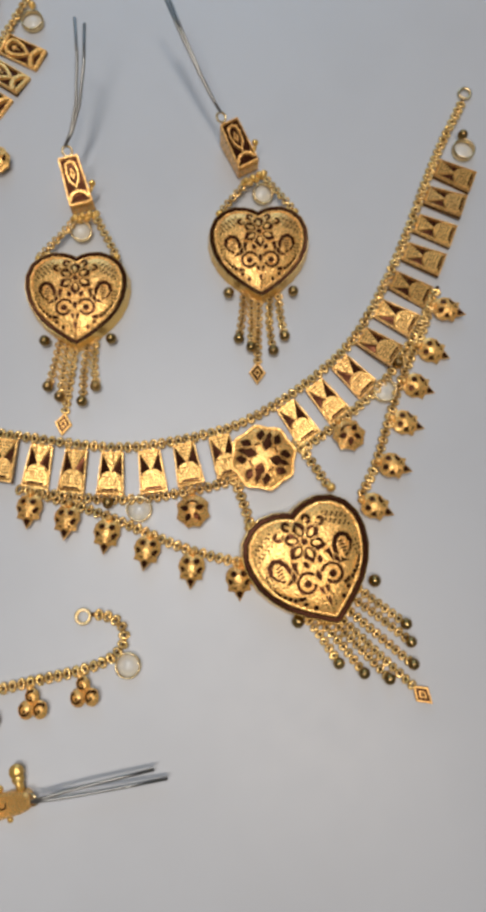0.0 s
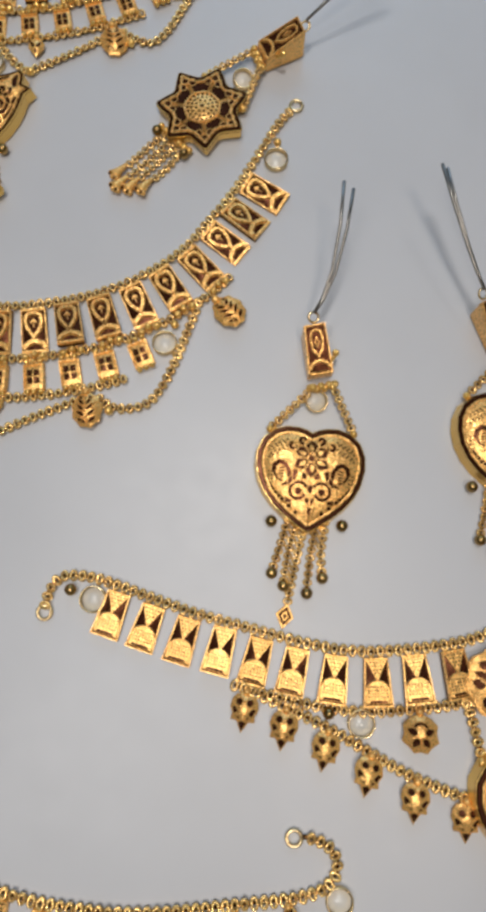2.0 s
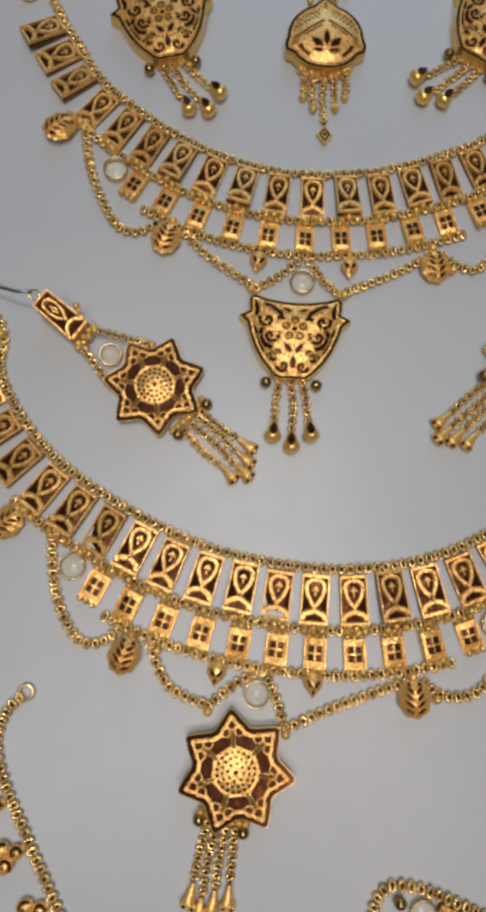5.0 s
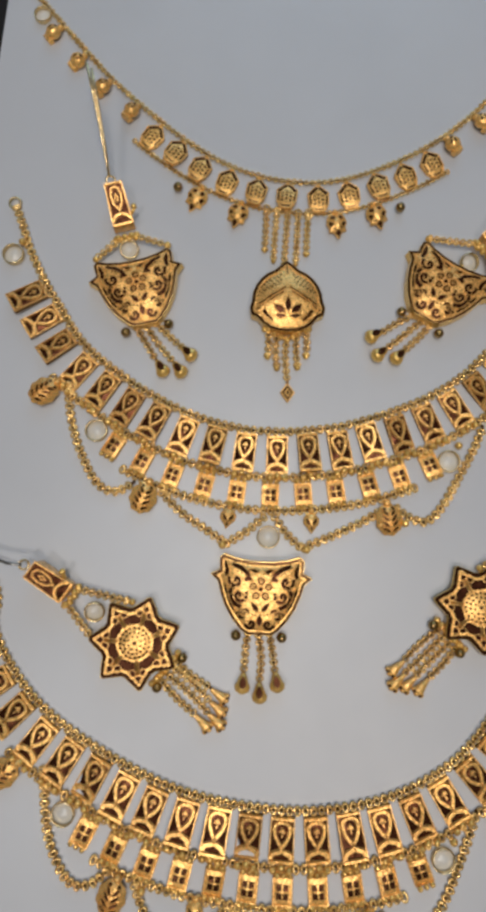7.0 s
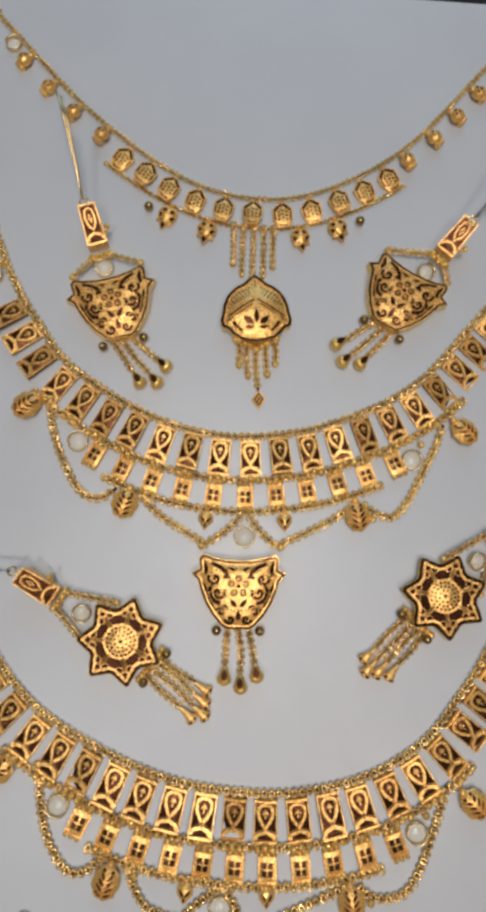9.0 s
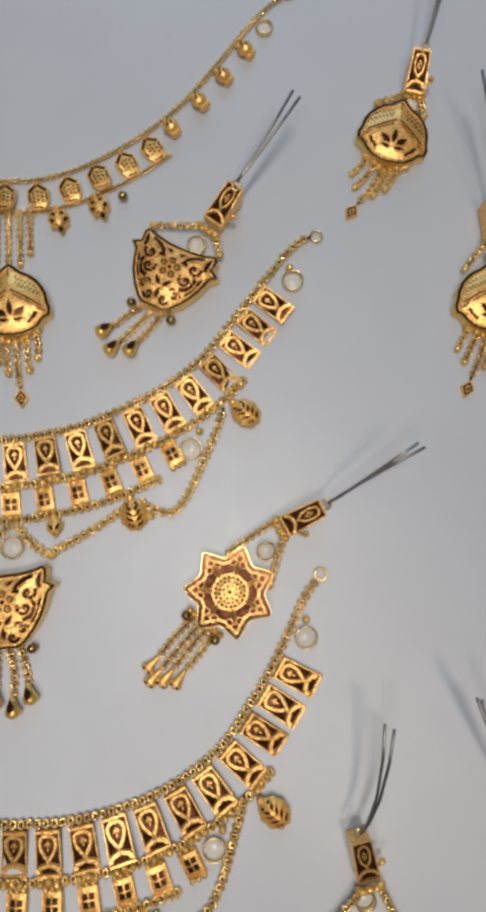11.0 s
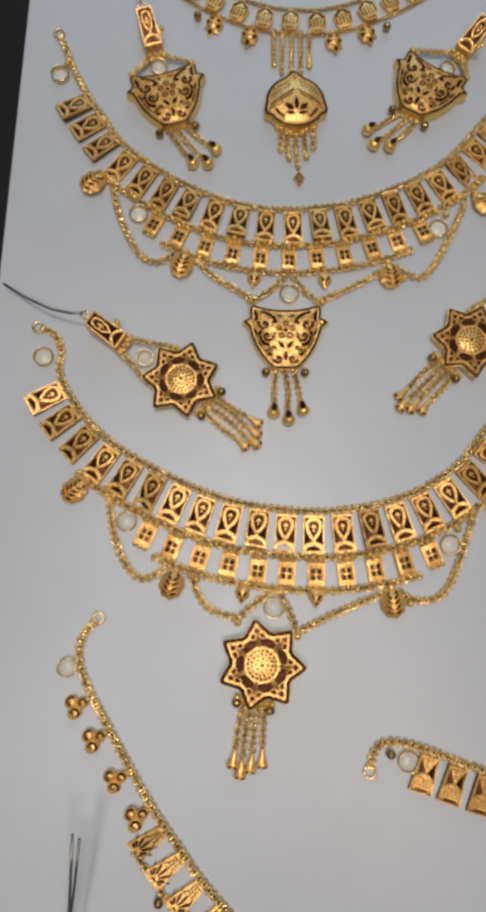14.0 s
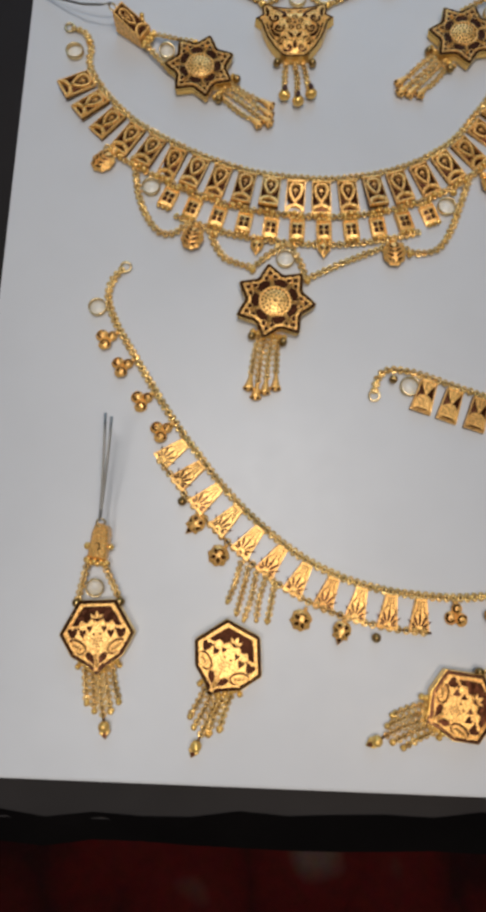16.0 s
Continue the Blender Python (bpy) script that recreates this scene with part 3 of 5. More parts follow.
def make_hourglass_plate():
    g, f, pts = case_plate(5.6, 7.0, 11.0)
    z0, z1 = 1.4, 2.0
    prism(f, [(-2.5, -0.4), (2.5, -0.4), (0.3, -4.9), (-0.3, -4.9)], z0, z1, 0.15)
    prism(f, [(-2.9, -10.3), (2.9, -10.3)] + arc(0, -7.6, 2.9, 2.6, 0, 180, 8), z0, z1, 0.15)
    ribbon(f, [(0, -4.8), (0, -5.4)], 0.7, z0, z1)
    o = Geo()
    dots(o, [(-1.5 + i * 0.75 + j * 0.37, -1.0 - j * 0.8) for j in range(4) for i in range(5 - j)], 0.24, lambda x, y: z1)
    dots(o, [(-2.1 + i * 0.7, -6.5 - j * 0.72) for j in range(4) for i in range(7) if math.hypot(-2.1 + i * 0.7, (-6.5 - j * 0.72 + 7.6) * 1.05) < 2.5], 0.22, lambda x, y: z1)
    prism(o, [(-2.2, -10.1), (2.2, -10.1), (1.9, -9.5), (-1.9, -9.5)], z1 - 0.05, z1 + 0.06, 0.02)
    return [("plate", g.mesh("plate", DARK)), ("filigree", f.mesh("filigree", MATTE), "matte gold hourglass motif"), ("openwork", o.mesh("openwork", DARK), "small pierced grid")]


def make_square_plate():
    g = Geo()
    prism(g, [(-2.9, -7.6), (2.9, -7.6), (2.9, 0), (-2.9, 0)], 0.2, 1.3, 0.2)
    panel = [(2.5 * x, -3.8 + 3.4 * y) for x, y in ((-1, -1), (-0.5, -1), (0, -1), (0.5, -1), (1, -1), (1, -0.5), (1, 0), (1, 0.5), (1, 1), (0.5, 1), (0, 1), (-0.5, 1), (-1, 1), (-1, 0.5), (-1, 0), (-1, -0.5))]
    d = Dome(panel, 1.28, 0.5, (0, -3.8), 1.8)
    d.build(g, 5)
    ribbon(g, [(-2.6, -7.3), (2.6, -7.3), (2.6, -0.3), (-2.6, -0.3)], 0.5, 1.3, 1.8, True)
    o = Geo()
    for x in (-0.95, 0.95):
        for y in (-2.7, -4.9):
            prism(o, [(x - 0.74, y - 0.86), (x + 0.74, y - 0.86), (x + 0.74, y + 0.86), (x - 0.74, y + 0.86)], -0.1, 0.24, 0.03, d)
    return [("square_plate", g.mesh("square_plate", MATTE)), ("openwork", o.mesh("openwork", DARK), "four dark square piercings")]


def make_fan_plate():
    g = Geo()
    out = [(-3.5, -11.0), (3.5, -11.0), (1.9, 0), (-1.9, 0)]
    prism(g, out, 0.2, 1.5, 0.2)
    ribbon(g, inset(out, 0.28), 0.5, 1.3, 1.85, True)
    o = Geo()
    for a in (-75, -50, -25, 0, 25, 50, 75):
        c, q = math.sin(radians(a)), math.cos(radians(a))
        prism(o, petal(c * 1.0, -10.1 + q * 1.0, 90 - a, 5.8 if abs(a) < 30 else (4.2 if abs(a) < 60 else 2.3), 0.9), 1.4, 1.62, 0.03)
    prism(o, [(-0.8, -10.4), (0.8, -10.4), (0.5, -9.7), (-0.5, -9.7)], 1.4, 1.62, 0.03)
    for s in (1, -1):
        ribbon(o, [(s * 2.5, -6.4), (s * 1.7, -4.6), (s * 1.0, -4.0)], 0.5, 1.4, 1.62)
    dots(o, [((i - 1) * 0.82 * (1 + j * 0.1), -1.0 - j * 0.85) for j in range(4) for i in range(3)], 0.36, lambda x, y: 1.5)
    return [("plate", g.mesh("plate", MATTE)), ("openwork", o.mesh("openwork", DARK), "pierced palm-leaf pattern")]


def make_leaf():
    out = []
    for k in range(36):
        a = 2 * math.pi * k / 36
        rr = 1.0 + 0.05 * math.sin(a * 9)
        out.append((3.9 * rr * math.sin(a), -5.2 - 4.6 * rr * math.cos(a) * (1 + 0.0 * math.sin(a))))
    d = Dome(out, 1.6, 1.6, (0, -5.2))
    g = Geo()
    walls(g, out, 0.2, 1.6, 0.5)
    d.build(g, 4)
    ball(g, 0, -0.4, 1.6, 1.2)
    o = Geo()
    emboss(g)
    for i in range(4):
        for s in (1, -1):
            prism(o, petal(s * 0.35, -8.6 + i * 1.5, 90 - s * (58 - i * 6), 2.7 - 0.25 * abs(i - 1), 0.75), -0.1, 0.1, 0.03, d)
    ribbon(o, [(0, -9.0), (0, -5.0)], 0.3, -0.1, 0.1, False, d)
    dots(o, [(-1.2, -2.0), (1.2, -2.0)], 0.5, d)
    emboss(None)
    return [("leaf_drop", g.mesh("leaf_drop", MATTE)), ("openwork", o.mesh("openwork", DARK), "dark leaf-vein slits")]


def make_bud():
    out = [(0, -6.8), (1.0, -5.4), (2.2, -4.0), (2.3, -2.4), (1.3, -1.2), (0, -0.6), (-1.3, -1.2), (-2.3, -2.4), (-2.2, -4.0), (-1.0, -5.4)]
    d = Dome(out, 1.0, 1.1, (0, -3.2))
    g = Geo()
    walls(g, out, 0.2, 1.0, 0.3)
    d.build(g, 4)
    ball(g, 0, -0.2, 1.2, 0.8)
    o = Geo()
    for s in (1, -1):
        prism(o, petal(s * 0.2, -4.4, 90 - s * 35, 2.4, 0.9), -0.1, 0.1, 0.03, d)
    prism(o, petal(0, -6.0, 90, 1.8, 0.6), -0.1, 0.1, 0.03, d)
    return [("bud_drop", g.mesh("bud_drop", MATTE)), ("openwork", o.mesh("openwork", DARK))]


def make_owl_drop():
    """A small shield drop with two ringed dark discs, dark flanks and a pointed foot."""
    half = [(0, -9.4), (0.9, -8.2), (1.3, -7.2), (2.9, -7.0), (2.7, -5.6), (3.4, -4.2), (3.1, -2.4), (2.2, -1.2), (0.8, -0.8)]
    out = half + [(-x, y) for x, y in half[:0:-1]]
    d = Dome(out, 1.3, 1.5, (0, -4.4), 1.8)
    g = Geo()
    walls(g, out, 0.2, 1.3, 0.2)
    d.build(g, 4)
    ball(g, 0, -0.4, 1.4, 0.95)
    o = Geo()
    emboss(g)
    for s in (1, -1):
        prism(o, oval(s * 1.25, -2.7, 0.75, 0.75, n=8), -0.1, 0.1, 0.03, d)
        prism(o, [(s * 0.7, -6.6), (s * 1.5, -6.2), (s * 2.3, -5.4), (s * 2.8, -4.2), (s * 2.3, -3.9), (s * 1.5, -4.5)], -0.1, 0.1, 0.03, d)
    prism(o, [(-0.9, -7.4), (0, -6.9), (0.9, -7.4), (0, -9.1)], -0.1, 0.1, 0.03, d)
    emboss(None)
    return [("shield_drop", g.mesh("shield_drop", MATTE)), ("openwork", o.mesh("openwork", DARK), "dark round and leaf piercings")]


def make_flower_drop():
    half = [(0, -8.6), (1.5, -8.9), (2.6, -7.6), (4.2, -6.4), (3.7, -4.6), (4.0, -2.8), (2.2, -1.2), (0.8, -0.6)]
    out = half + [(-x, y) for x, y in half[:0:-1]]
    d = Dome(out, 1.3, 1.7, (0, -4.6), 1.8)
    g = Geo()
    walls(g, out, 0.2, 1.3, 0.4)
    d.build(g, 4)
    ball(g, 0, 0.0, 1.4, 0.9)
    o = Geo()
    emboss(g)
    for a in (20, 160, 235, 305):
        prism(o, petal(0.9 * math.cos(radians(a)), -4.8 + 0.9 * math.sin(radians(a)), a, 2.3, 1.5), -0.1, 0.1, 0.03, d)
    ribbon(o, arc(0, -4.0, 1.7, 1.6, 30, 150), 0.6, -0.1, 0.1, False, d)
    emboss(None)
    return [("flower_drop", g.mesh("flower_drop", MATTE)), ("openwork", o.mesh("openwork", DARK))]


def make_butterfly_drop():
    g, o = Geo(), Geo()
    emboss(g)
    for x, y, r, start in ((0.3, -2.4, 1.8, 60), (-1.7, -5.3, 2.0, 110), (1.7, -5.9, 2.0, 20)):
        out = oval(x, y, r, r * 1.15, n=14)
        d = Dome(out, 1.2, 1.0, (x, y))
        walls(g, out, 0.2, 1.2, 0.3)
        d.build(g, 4)
        ribbon(o, spiral(x, y, r * 0.8, r * 0.45, start, 230), 0.75, -0.1, 0.1, False, d)
        dots(o, [(x, y - 0.3)], 0.5, d)
    emboss(None)
    ball(g, 0, -0.3, 1.2, 0.9)
    return [("butterfly_drop", g.mesh("butterfly_drop", MATTE)), ("openwork", o.mesh("openwork", DARK))]


def make_hexlet():
    """A small hexagon with dark dots for holes and a dark chevron over it."""
    out = [(-2.75, -2.4), (0, 0.0), (2.75, -2.4), (2.5, -5.4), (1.5, -7.3), (-1.5, -7.3), (-2.5, -5.4)]
    fine = []
    for a, b in zip(out, out[1:] + out[:1]):
        fine += [(a[0] + (b[0] - a[0]) * u, a[1] + (b[1] - a[1]) * u) for u in (0.0, 0.33, 0.67)]
    d = Dome(fine, 1.3, 0.35, (0, -4.0), 3.0)
    g = Geo()
    walls(g, fine, 0.2, 1.3, 0.2)
    d.build(g, 4)
    ribbon(g, inset(out, 0.2), 0.4, 1.1, 1.6, True)
    o = Geo()
    for s in (1, -1):
        ribbon(o, [(s * 0.3, -0.9), (s * 1.2, -1.75), (s * 2.2, -2.7)], 1.1, -0.1, 0.15, False, d)
        ribbon(o, [(s * 2.1, -3.2), (s * 1.9, -5.2)], 0.5, -0.1, 0.12, False, d)
    dots(o, [(-1.0 + i * 1.0, -3.2 - j * 1.0 + (i % 2) * 0.35) for i in range(3) for j in range(3)], 0.34, d)
    ribbon(o, [(-1.1, -6.6), (1.1, -6.6)], 0.45, -0.1, 0.1, False, d)
    return [("hexagon_link", g.mesh("hexagon_link", MATTE)), ("openwork", o.mesh("openwork", DARK), "dark chevron and small piercings")]


def make_lantern():
    g = Geo()
    ball(g, 0, -3.2, 2.0, 2.3, 12, 8, 0.8)
    ball(g, 0, -0.7, 1.4, 1.0)
    prism(g, [(-1.4, -6.2), (1.4, -6.2), (1.8, -4.8), (-1.8, -4.8)], 0.3, 2.2, 0.3)
    o = Geo()
    zf = lambda x, y: 2.0 + 0.8 * math.sqrt(max(0.05, 2.3 ** 2 - x * x - (y + 3.2) ** 2))
    for x, y, t in ((-0.9, -3.8, 70), (0.3, -3.8, 70), (-0.4, -2.2, 30)):
        prism(o, petal(x, y, t, 1.5, 0.7), -0.1, 0.08, 0.03, zf)
    return [("lantern_drop", g.mesh("lantern_drop", MATTE)), ("openwork", o.mesh("openwork", DARK))]


def make_medallion():
    out = []
    for k in range(64):
        a = 2 * math.pi * k / 64
        out.append((8.3 * (1 + 0.045 * math.cos(8 * a)) * math.cos(a), 8.3 * (1 + 0.045 * math.cos(8 * a)) * math.sin(a)))
    d = Dome(out, 2.4, 1.6)
    g = Geo()
    walls(g, out, 0.3, 2.4, 0.6)
    d.build(g, 5)
    ribbon(g, inset(out, 0.4), 0.7, 2.0, 2.9, True)
    o = Geo()
    emboss(g)
    for i in range(4):
        a = 90 * i + 60
        prism(o, petal(1.6 * math.cos(radians(a)), 1.6 * math.sin(radians(a)), a, 5.2, 2.7), -0.1, 0.1, 0.03, d)
        for s in (24, -24):
            b = a + 45 + s * 0.7
            prism(o, petal(4.2 * math.cos(radians(b)), 4.2 * math.sin(radians(b)), b + s, 3.0, 2.3), -0.1, 0.1, 0.03, d)
        ribbon(o, arc(0, 0, 3.6, 3.6, a + 30, a + 60, 6), 0.5, -0.1, 0.1, False, d)
    emboss(None)
    return [("medallion", g.mesh("medallion", MATTE)), ("openwork", o.mesh("openwork", DARK), "dark pierced rosette petals")]


def make_bead(r, mat):
    def make():
        g = Geo()
        ball(g, 0, 0, r, r, 10, 7)
        return [("bead", g.mesh("bead", mat))]
    return make


def make_hoop(r):
    def make():
        g = Geo()
        hoop(g, 0, 0, r, 0.32, 0.1, 1.9)
        o = Geo()
        # Disc added inside the open ring, in place of card seen through it.
        Dome(oval(0, 0, r - 0.45, r - 0.45, n=28), 0.4, 1.0).build(o, 5)
        return [("hoop", g.mesh("hoop", PALE)), ("cabochon", o.mesh("cabochon", HOOP_DISC), "smooth white pearly cabochon")]
    return make


def make_end_loop():
    g = Geo()
    loop_tube(g, Vector((0, 0, 0.7)), Vector((1, 0, 0)), Vector((0, 1, 0)), Vector((0, 0, 1)), 1.7, 1.7, 0.45, 16, 6)
    return [("end_loop", g.mesh("end_loop", PALE))]


def make_diamond():
    g = Geo()
    out = [(0, 0), (2.2, -3.0), (0, -6.2), (-2.2, -3.0)]
    prism(g, out, 0.2, 1.0, 0.15)
    o = Geo()
    ribbon(o, inset(out, 0.75), 0.75, 0.9, 1.15, True)
    prism(o, [(0, -2.3), (0.6, -3.0), (0, -3.8), (-0.6, -3.0)], 0.9, 1.15, 0.05)
    return [("diamond_drop", g.mesh("diamond_drop", MATTE)), ("openwork", o.mesh("openwork", DARK))]


def make_bell():
    g = Geo()
    prof = [(0.4, 0.0), (0.9, -0.8), (1.3, -2.0), (1.9, -3.2), (1.7, -4.2), (0.6, -4.9)]
    seg = 12
    vs = [(r * math.cos(2 * math.pi * k / seg), y, 1.9 + r * 0.9 * math.sin(2 * math.pi * k / seg)) for r, y in prof for k in range(seg)]
    fs = [(i * seg + k, i * seg + (k + 1) % seg, (i + 1) * seg + (k + 1) % seg, (i + 1) * seg + k) for i in range(len(prof) - 1) for k in range(seg)]
    fs += [tuple(range(seg))[::-1], tuple(range(len(vs) - seg, len(vs)))]
    g.add(vs, fs, True)
    o = Geo()
    prism(o, petal(0, -3.6, 90, 3.0, 1.7), -0.1, 0.2, 0.03, lambda x, y: 3.15 + y * -0.15)
    return [("bell_drop", g.mesh("bell_drop", BRIGHT)), ("openwork", o.mesh("openwork", DARK))]


def make_trefoil():
    """A flared drop that ends in three round lobes, with dark balls in place of hollows."""
    g, o = Geo(), Geo()
    seg, prof = 10, [(0.6, 0.0), (0.8, -1.2), (1.15, -2.8), (1.6, -4.2), (1.5, -4.8), (0.5, -5.2)]
    vs = [(r * math.cos(2 * math.pi * k / seg), y, 1.5 + r * 0.75 * math.sin(2 * math.pi * k / seg)) for r, y in prof for k in range(seg)]
    fs = [(i * seg + k, i * seg + (k + 1) % seg, (i + 1) * seg + (k + 1) % seg, (i + 1) * seg + k) for i in range(len(prof) - 1) for k in range(seg)]
    g.add(vs, fs, True)
    for x, y in ((-1.15, -4.7), (1.15, -4.7), (0.0, -5.1)):
        ball(g, x, y, 1.5, 0.85, 10, 6)
    for x, y in ((-0.95, -4.9), (0.95, -4.9)):
        ball(o, x, y, 1.85, 0.62, 8, 6)
    return [("trefoil_drop", g.mesh("trefoil_drop", MATTE)), ("hollow", o.mesh("hollow", DARK), "small dark hollows")]


def make_tip():
    g = Geo()
    ball(g, 0, -1.6, 1.8, 1.8, 10, 6)
    prism(g, [(0, -5.2), (1.7, -3.2), (1.2, -1.6), (-1.2, -1.6), (-1.7, -3.2)], 0.4, 2.0, 0.4)
    o = Geo()
    prism(o, petal(0, -4.8, 90, 2.2, 1.4), 1.9, 2.15, 0.05)
    return [("bud_tip", g.mesh("bud_tip", BRIGHT)), ("openwork", o.mesh("openwork", DARK))]


def make_cap():
    """The raised ear cap: a tapering box with a vase motif on its top."""
    g, f = Geo(), Geo()
    out = [(-3.2, -11.4), (3.2, -11.4), (2.7, 0), (-2.7, 0)]
    prism(g, out, 0.6, 8.4, 0.3)
    top = Geo()
    prism(top, inset(out, 0.4), 8.3, 8.55, 0.1)
    z0, z1 = 8.3, 9.1
    ribbon(f, inset(out, 0.25), 0.5, z0, z1, True)
    ribbon(f, [(0, -7.4), (-1.2, -5.8), (-1.5, -3.6), (-1.1, -1.8), (0, -1.3), (1.1, -1.8), (1.5, -3.6), (1.2, -5.8)], 0.7, z0, z1, True)
    ribbon(f, [(-0.5, -4.2), (0, -3.1), (0.5, -4.2), (0, -5.2)], 0.45, z0, z1 - 0.1, True)
    ribbon(f, [(-2.6, -10.2), (-1.7, -9.0), (0, -8.4), (1.7, -9.0), (2.6, -10.2)], 1.0, z0, z1)
    ribbon(f, [(-2.6, -11.3), (2.6, -11.3)], 0.9, z0, z1)
    for q in (g, top, f):
        q.v = [(x, y, z + (0.36 * y if z > 2 else 0.0)) for x, y, z in q.v]
    lug = Geo()
    tube(lug, [(2.4, -8.6, 4.2), (3.6, -8.2, 4.8), (4.2, -7.4, 5.6)], 0.55)
    ball(lug, 4.3, -7.2, 5.9, 0.95)
    return [("ear_cap", g.mesh("ear_cap", MATTE)), ("cap_face", top.mesh("cap_face", DARK), "dark polished recess"), ("filigree", f.mesh("filigree", MATTE)), ("screw_lug", lug.mesh("screw_lug", BRIGHT), "small round screw lug")]


def make_plain_cap(paddle=False):
    """A smooth tapering ear cap with a dark comma inlay and side beads; one has a flat screw paddle."""
    g, o, lug = Geo(), Geo(), Geo()
    out = [(-3.0, -10.8), (3.0, -10.8), (2.5, -3.0), (1.9, -0.7), (1.0, 0), (-1.0, 0), (-1.9, -0.7), (-2.5, -3.0)]
    prism(g, out, 0.6, 8.0, 0.6)
    ribbon(o, [(-0.6, -6.0), (0.3, -6.2), (0.6, -7.0), (0.1, -8.2)], 0.6, 7.8, 8.1)
    for q in (g, o):
        q.v = [(x, y, z + (0.36 * y if z > 2 else 0.0)) for x, y, z in q.v]
    if paddle:
        tube(lug, [(-1.6, -2.2, 5.2), (-3.4, -2.2, 5.4), (-5.0, -2.2, 5.6)], 1.0)
        ball(lug, -6.4, -2.2, 5.6, 1.8, 12, 8, 0.5)
        ball(lug, -4.8, -2.2, 5.6, 1.5, 12, 8, 0.5)
    ball(lug, -3.6, -7.4, 3.4, 1.2)
    ball(lug, 3.5, -6.4, 3.4, 1.0)
    return [("ear_cap", g.mesh("ear_cap", MATTE)), ("comma_cut", o.mesh("comma_cut", DARK), "small dark comma cut"), ("screw", lug.mesh("screw", BRIGHT), "gold screw with round beads")]


KINDS = {
    "vase": make_vase_plate, "hourglass": make_hourglass_plate, "square": make_square_plate, "palm": make_fan_plate,
    "leaf": make_leaf, "bud": make_bud, "owl": make_owl_drop, "flower": make_flower_drop, "butterfly": make_butterfly_drop,
    "hexlet": make_hexlet, "lantern": make_lantern, "medallion": make_medallion, "bead_dark": make_bead(1.5, BEAD),
    "bead_gold": make_bead(1.0, BRIGHT), "bead_small": make_bead(0.8, BRIGHT), "hoop": make_hoop(3.2), "hoop_small": make_hoop(2.8), "end_loop": make_end_loop,
    "diamond": make_diamond, "bell": make_bell, "trefoil": make_trefoil, "tip": make_tip, "cap": make_cap, "plain_cap": make_plain_cap, "paddle_cap": lambda: make_plain_cap(True),
    "heart_big": lambda: body_of(heart_outline(31.5), 4.6, 1.5, 1.7, (0, 0), 4.5, heart_pattern(1.13), "heart", -0.6),
    "heart": lambda: body_of(heart_outline(26.6), 4.2, 1.3, 1.35, (0, 0), 4.5, heart_pattern(0.97), "heart", -0.6),
    "star_big": lambda: body_of(star_outline(14.0), 3.6, 0.0, 1.35, (0, 0), 2.0, star_pattern(13.2, 0), "star", 0.35, 4.9),
    "star": lambda: body_of(star_outline(13.2), 3.6, 0.0, 1.3, (0, 0), 2.0, star_pattern(12.4, 0), "star", 0.35, 4.6),
    "cup": lambda: body_of([(x * 0.96, y * 0.96) for x, y in cup_outline()], 4.0, 1.4, 0.8, (0, 0), 4.0, cup_pattern, "tulip", -0.25),
    "fan": lambda: body_of(fan_outline(10.5), 3.6, 2.0, 1.0, (0, 0.5), 2.2, fan_pattern, "dome", 0.0),
    "hexagon": lambda: body_of(hex_outline(), 4.0, 0.0, 1.3, (0, -0.5), 4.0, hex_pattern, "hexagon", 0.0),
}

# ---- the room, the table and the card ----


def slab(name, x0, x1, y0, y1, z0, z1, mat, label, category="", kind="structure", bevel=0.0, turn=0.0):
    bm = bmesh.new()
    bmesh.ops.create_cube(bm, size=1.0)
    for v in bm.verts:
        v.co = Vector(((x1 - x0) * v.co.x, (y1 - y0) * v.co.y, (z1 - z0) * v.co.z))
    if bevel:
        bmesh.ops.bevel(bm, geom=bm.edges[:], offset=bevel, segments=3, affect="EDGES")
    me = bpy.data.meshes.new(name)
    bm.to_mesh(me)
    bm.free()
    me.materials.append(mat)
    ob = new(name, me)
    ob.matrix_world = pose((x0 + x1) / 2, (y0 + y1) / 2, (z0 + z1) / 2, 0, 0, turn)
    return tagged(ob, label, category, kind=kind)


slab("floor", -2.2, 2.2, -2.2, 2.4, -0.80, -0.76, CARPET, "dark red patterned carpet on the floor")
# Unseen ceiling and walls are added; their pale tone lightens reflections in the gold.
slab("ceiling", -2.2, 2.2, -2.2, 2.4, 1.85, 1.9, PLASTER, "unseen pale ceiling, added to lighten the gold's reflections")
slab("wall_west", -2.25, -2.2, -2.2, 2.4, -0.8, 1.9, PLASTER, "unseen pale wall, added to lighten the gold's reflections")
slab("wall_east", 2.2, 2.25, -2.2, 2.4, -0.8, 1.9, PLASTER, "unseen pale wall, added to lighten the gold's reflections")
slab("wall_south", -2.2, 2.2, -2.25, -2.2, -0.8, 1.9, PLASTER, "unseen pale wall, added to lighten the gold's reflections")
slab("wall_north", -2.2, 2.2, 2.4, 2.45, -0.8, 1.9, PLASTER, "unseen pale wall, added to lighten the gold's reflections")

desk = new("display_table")
tagged(desk, "black lacquered table under the white card", "table")
desk.location = (-0.1, 0.3, -0.76)


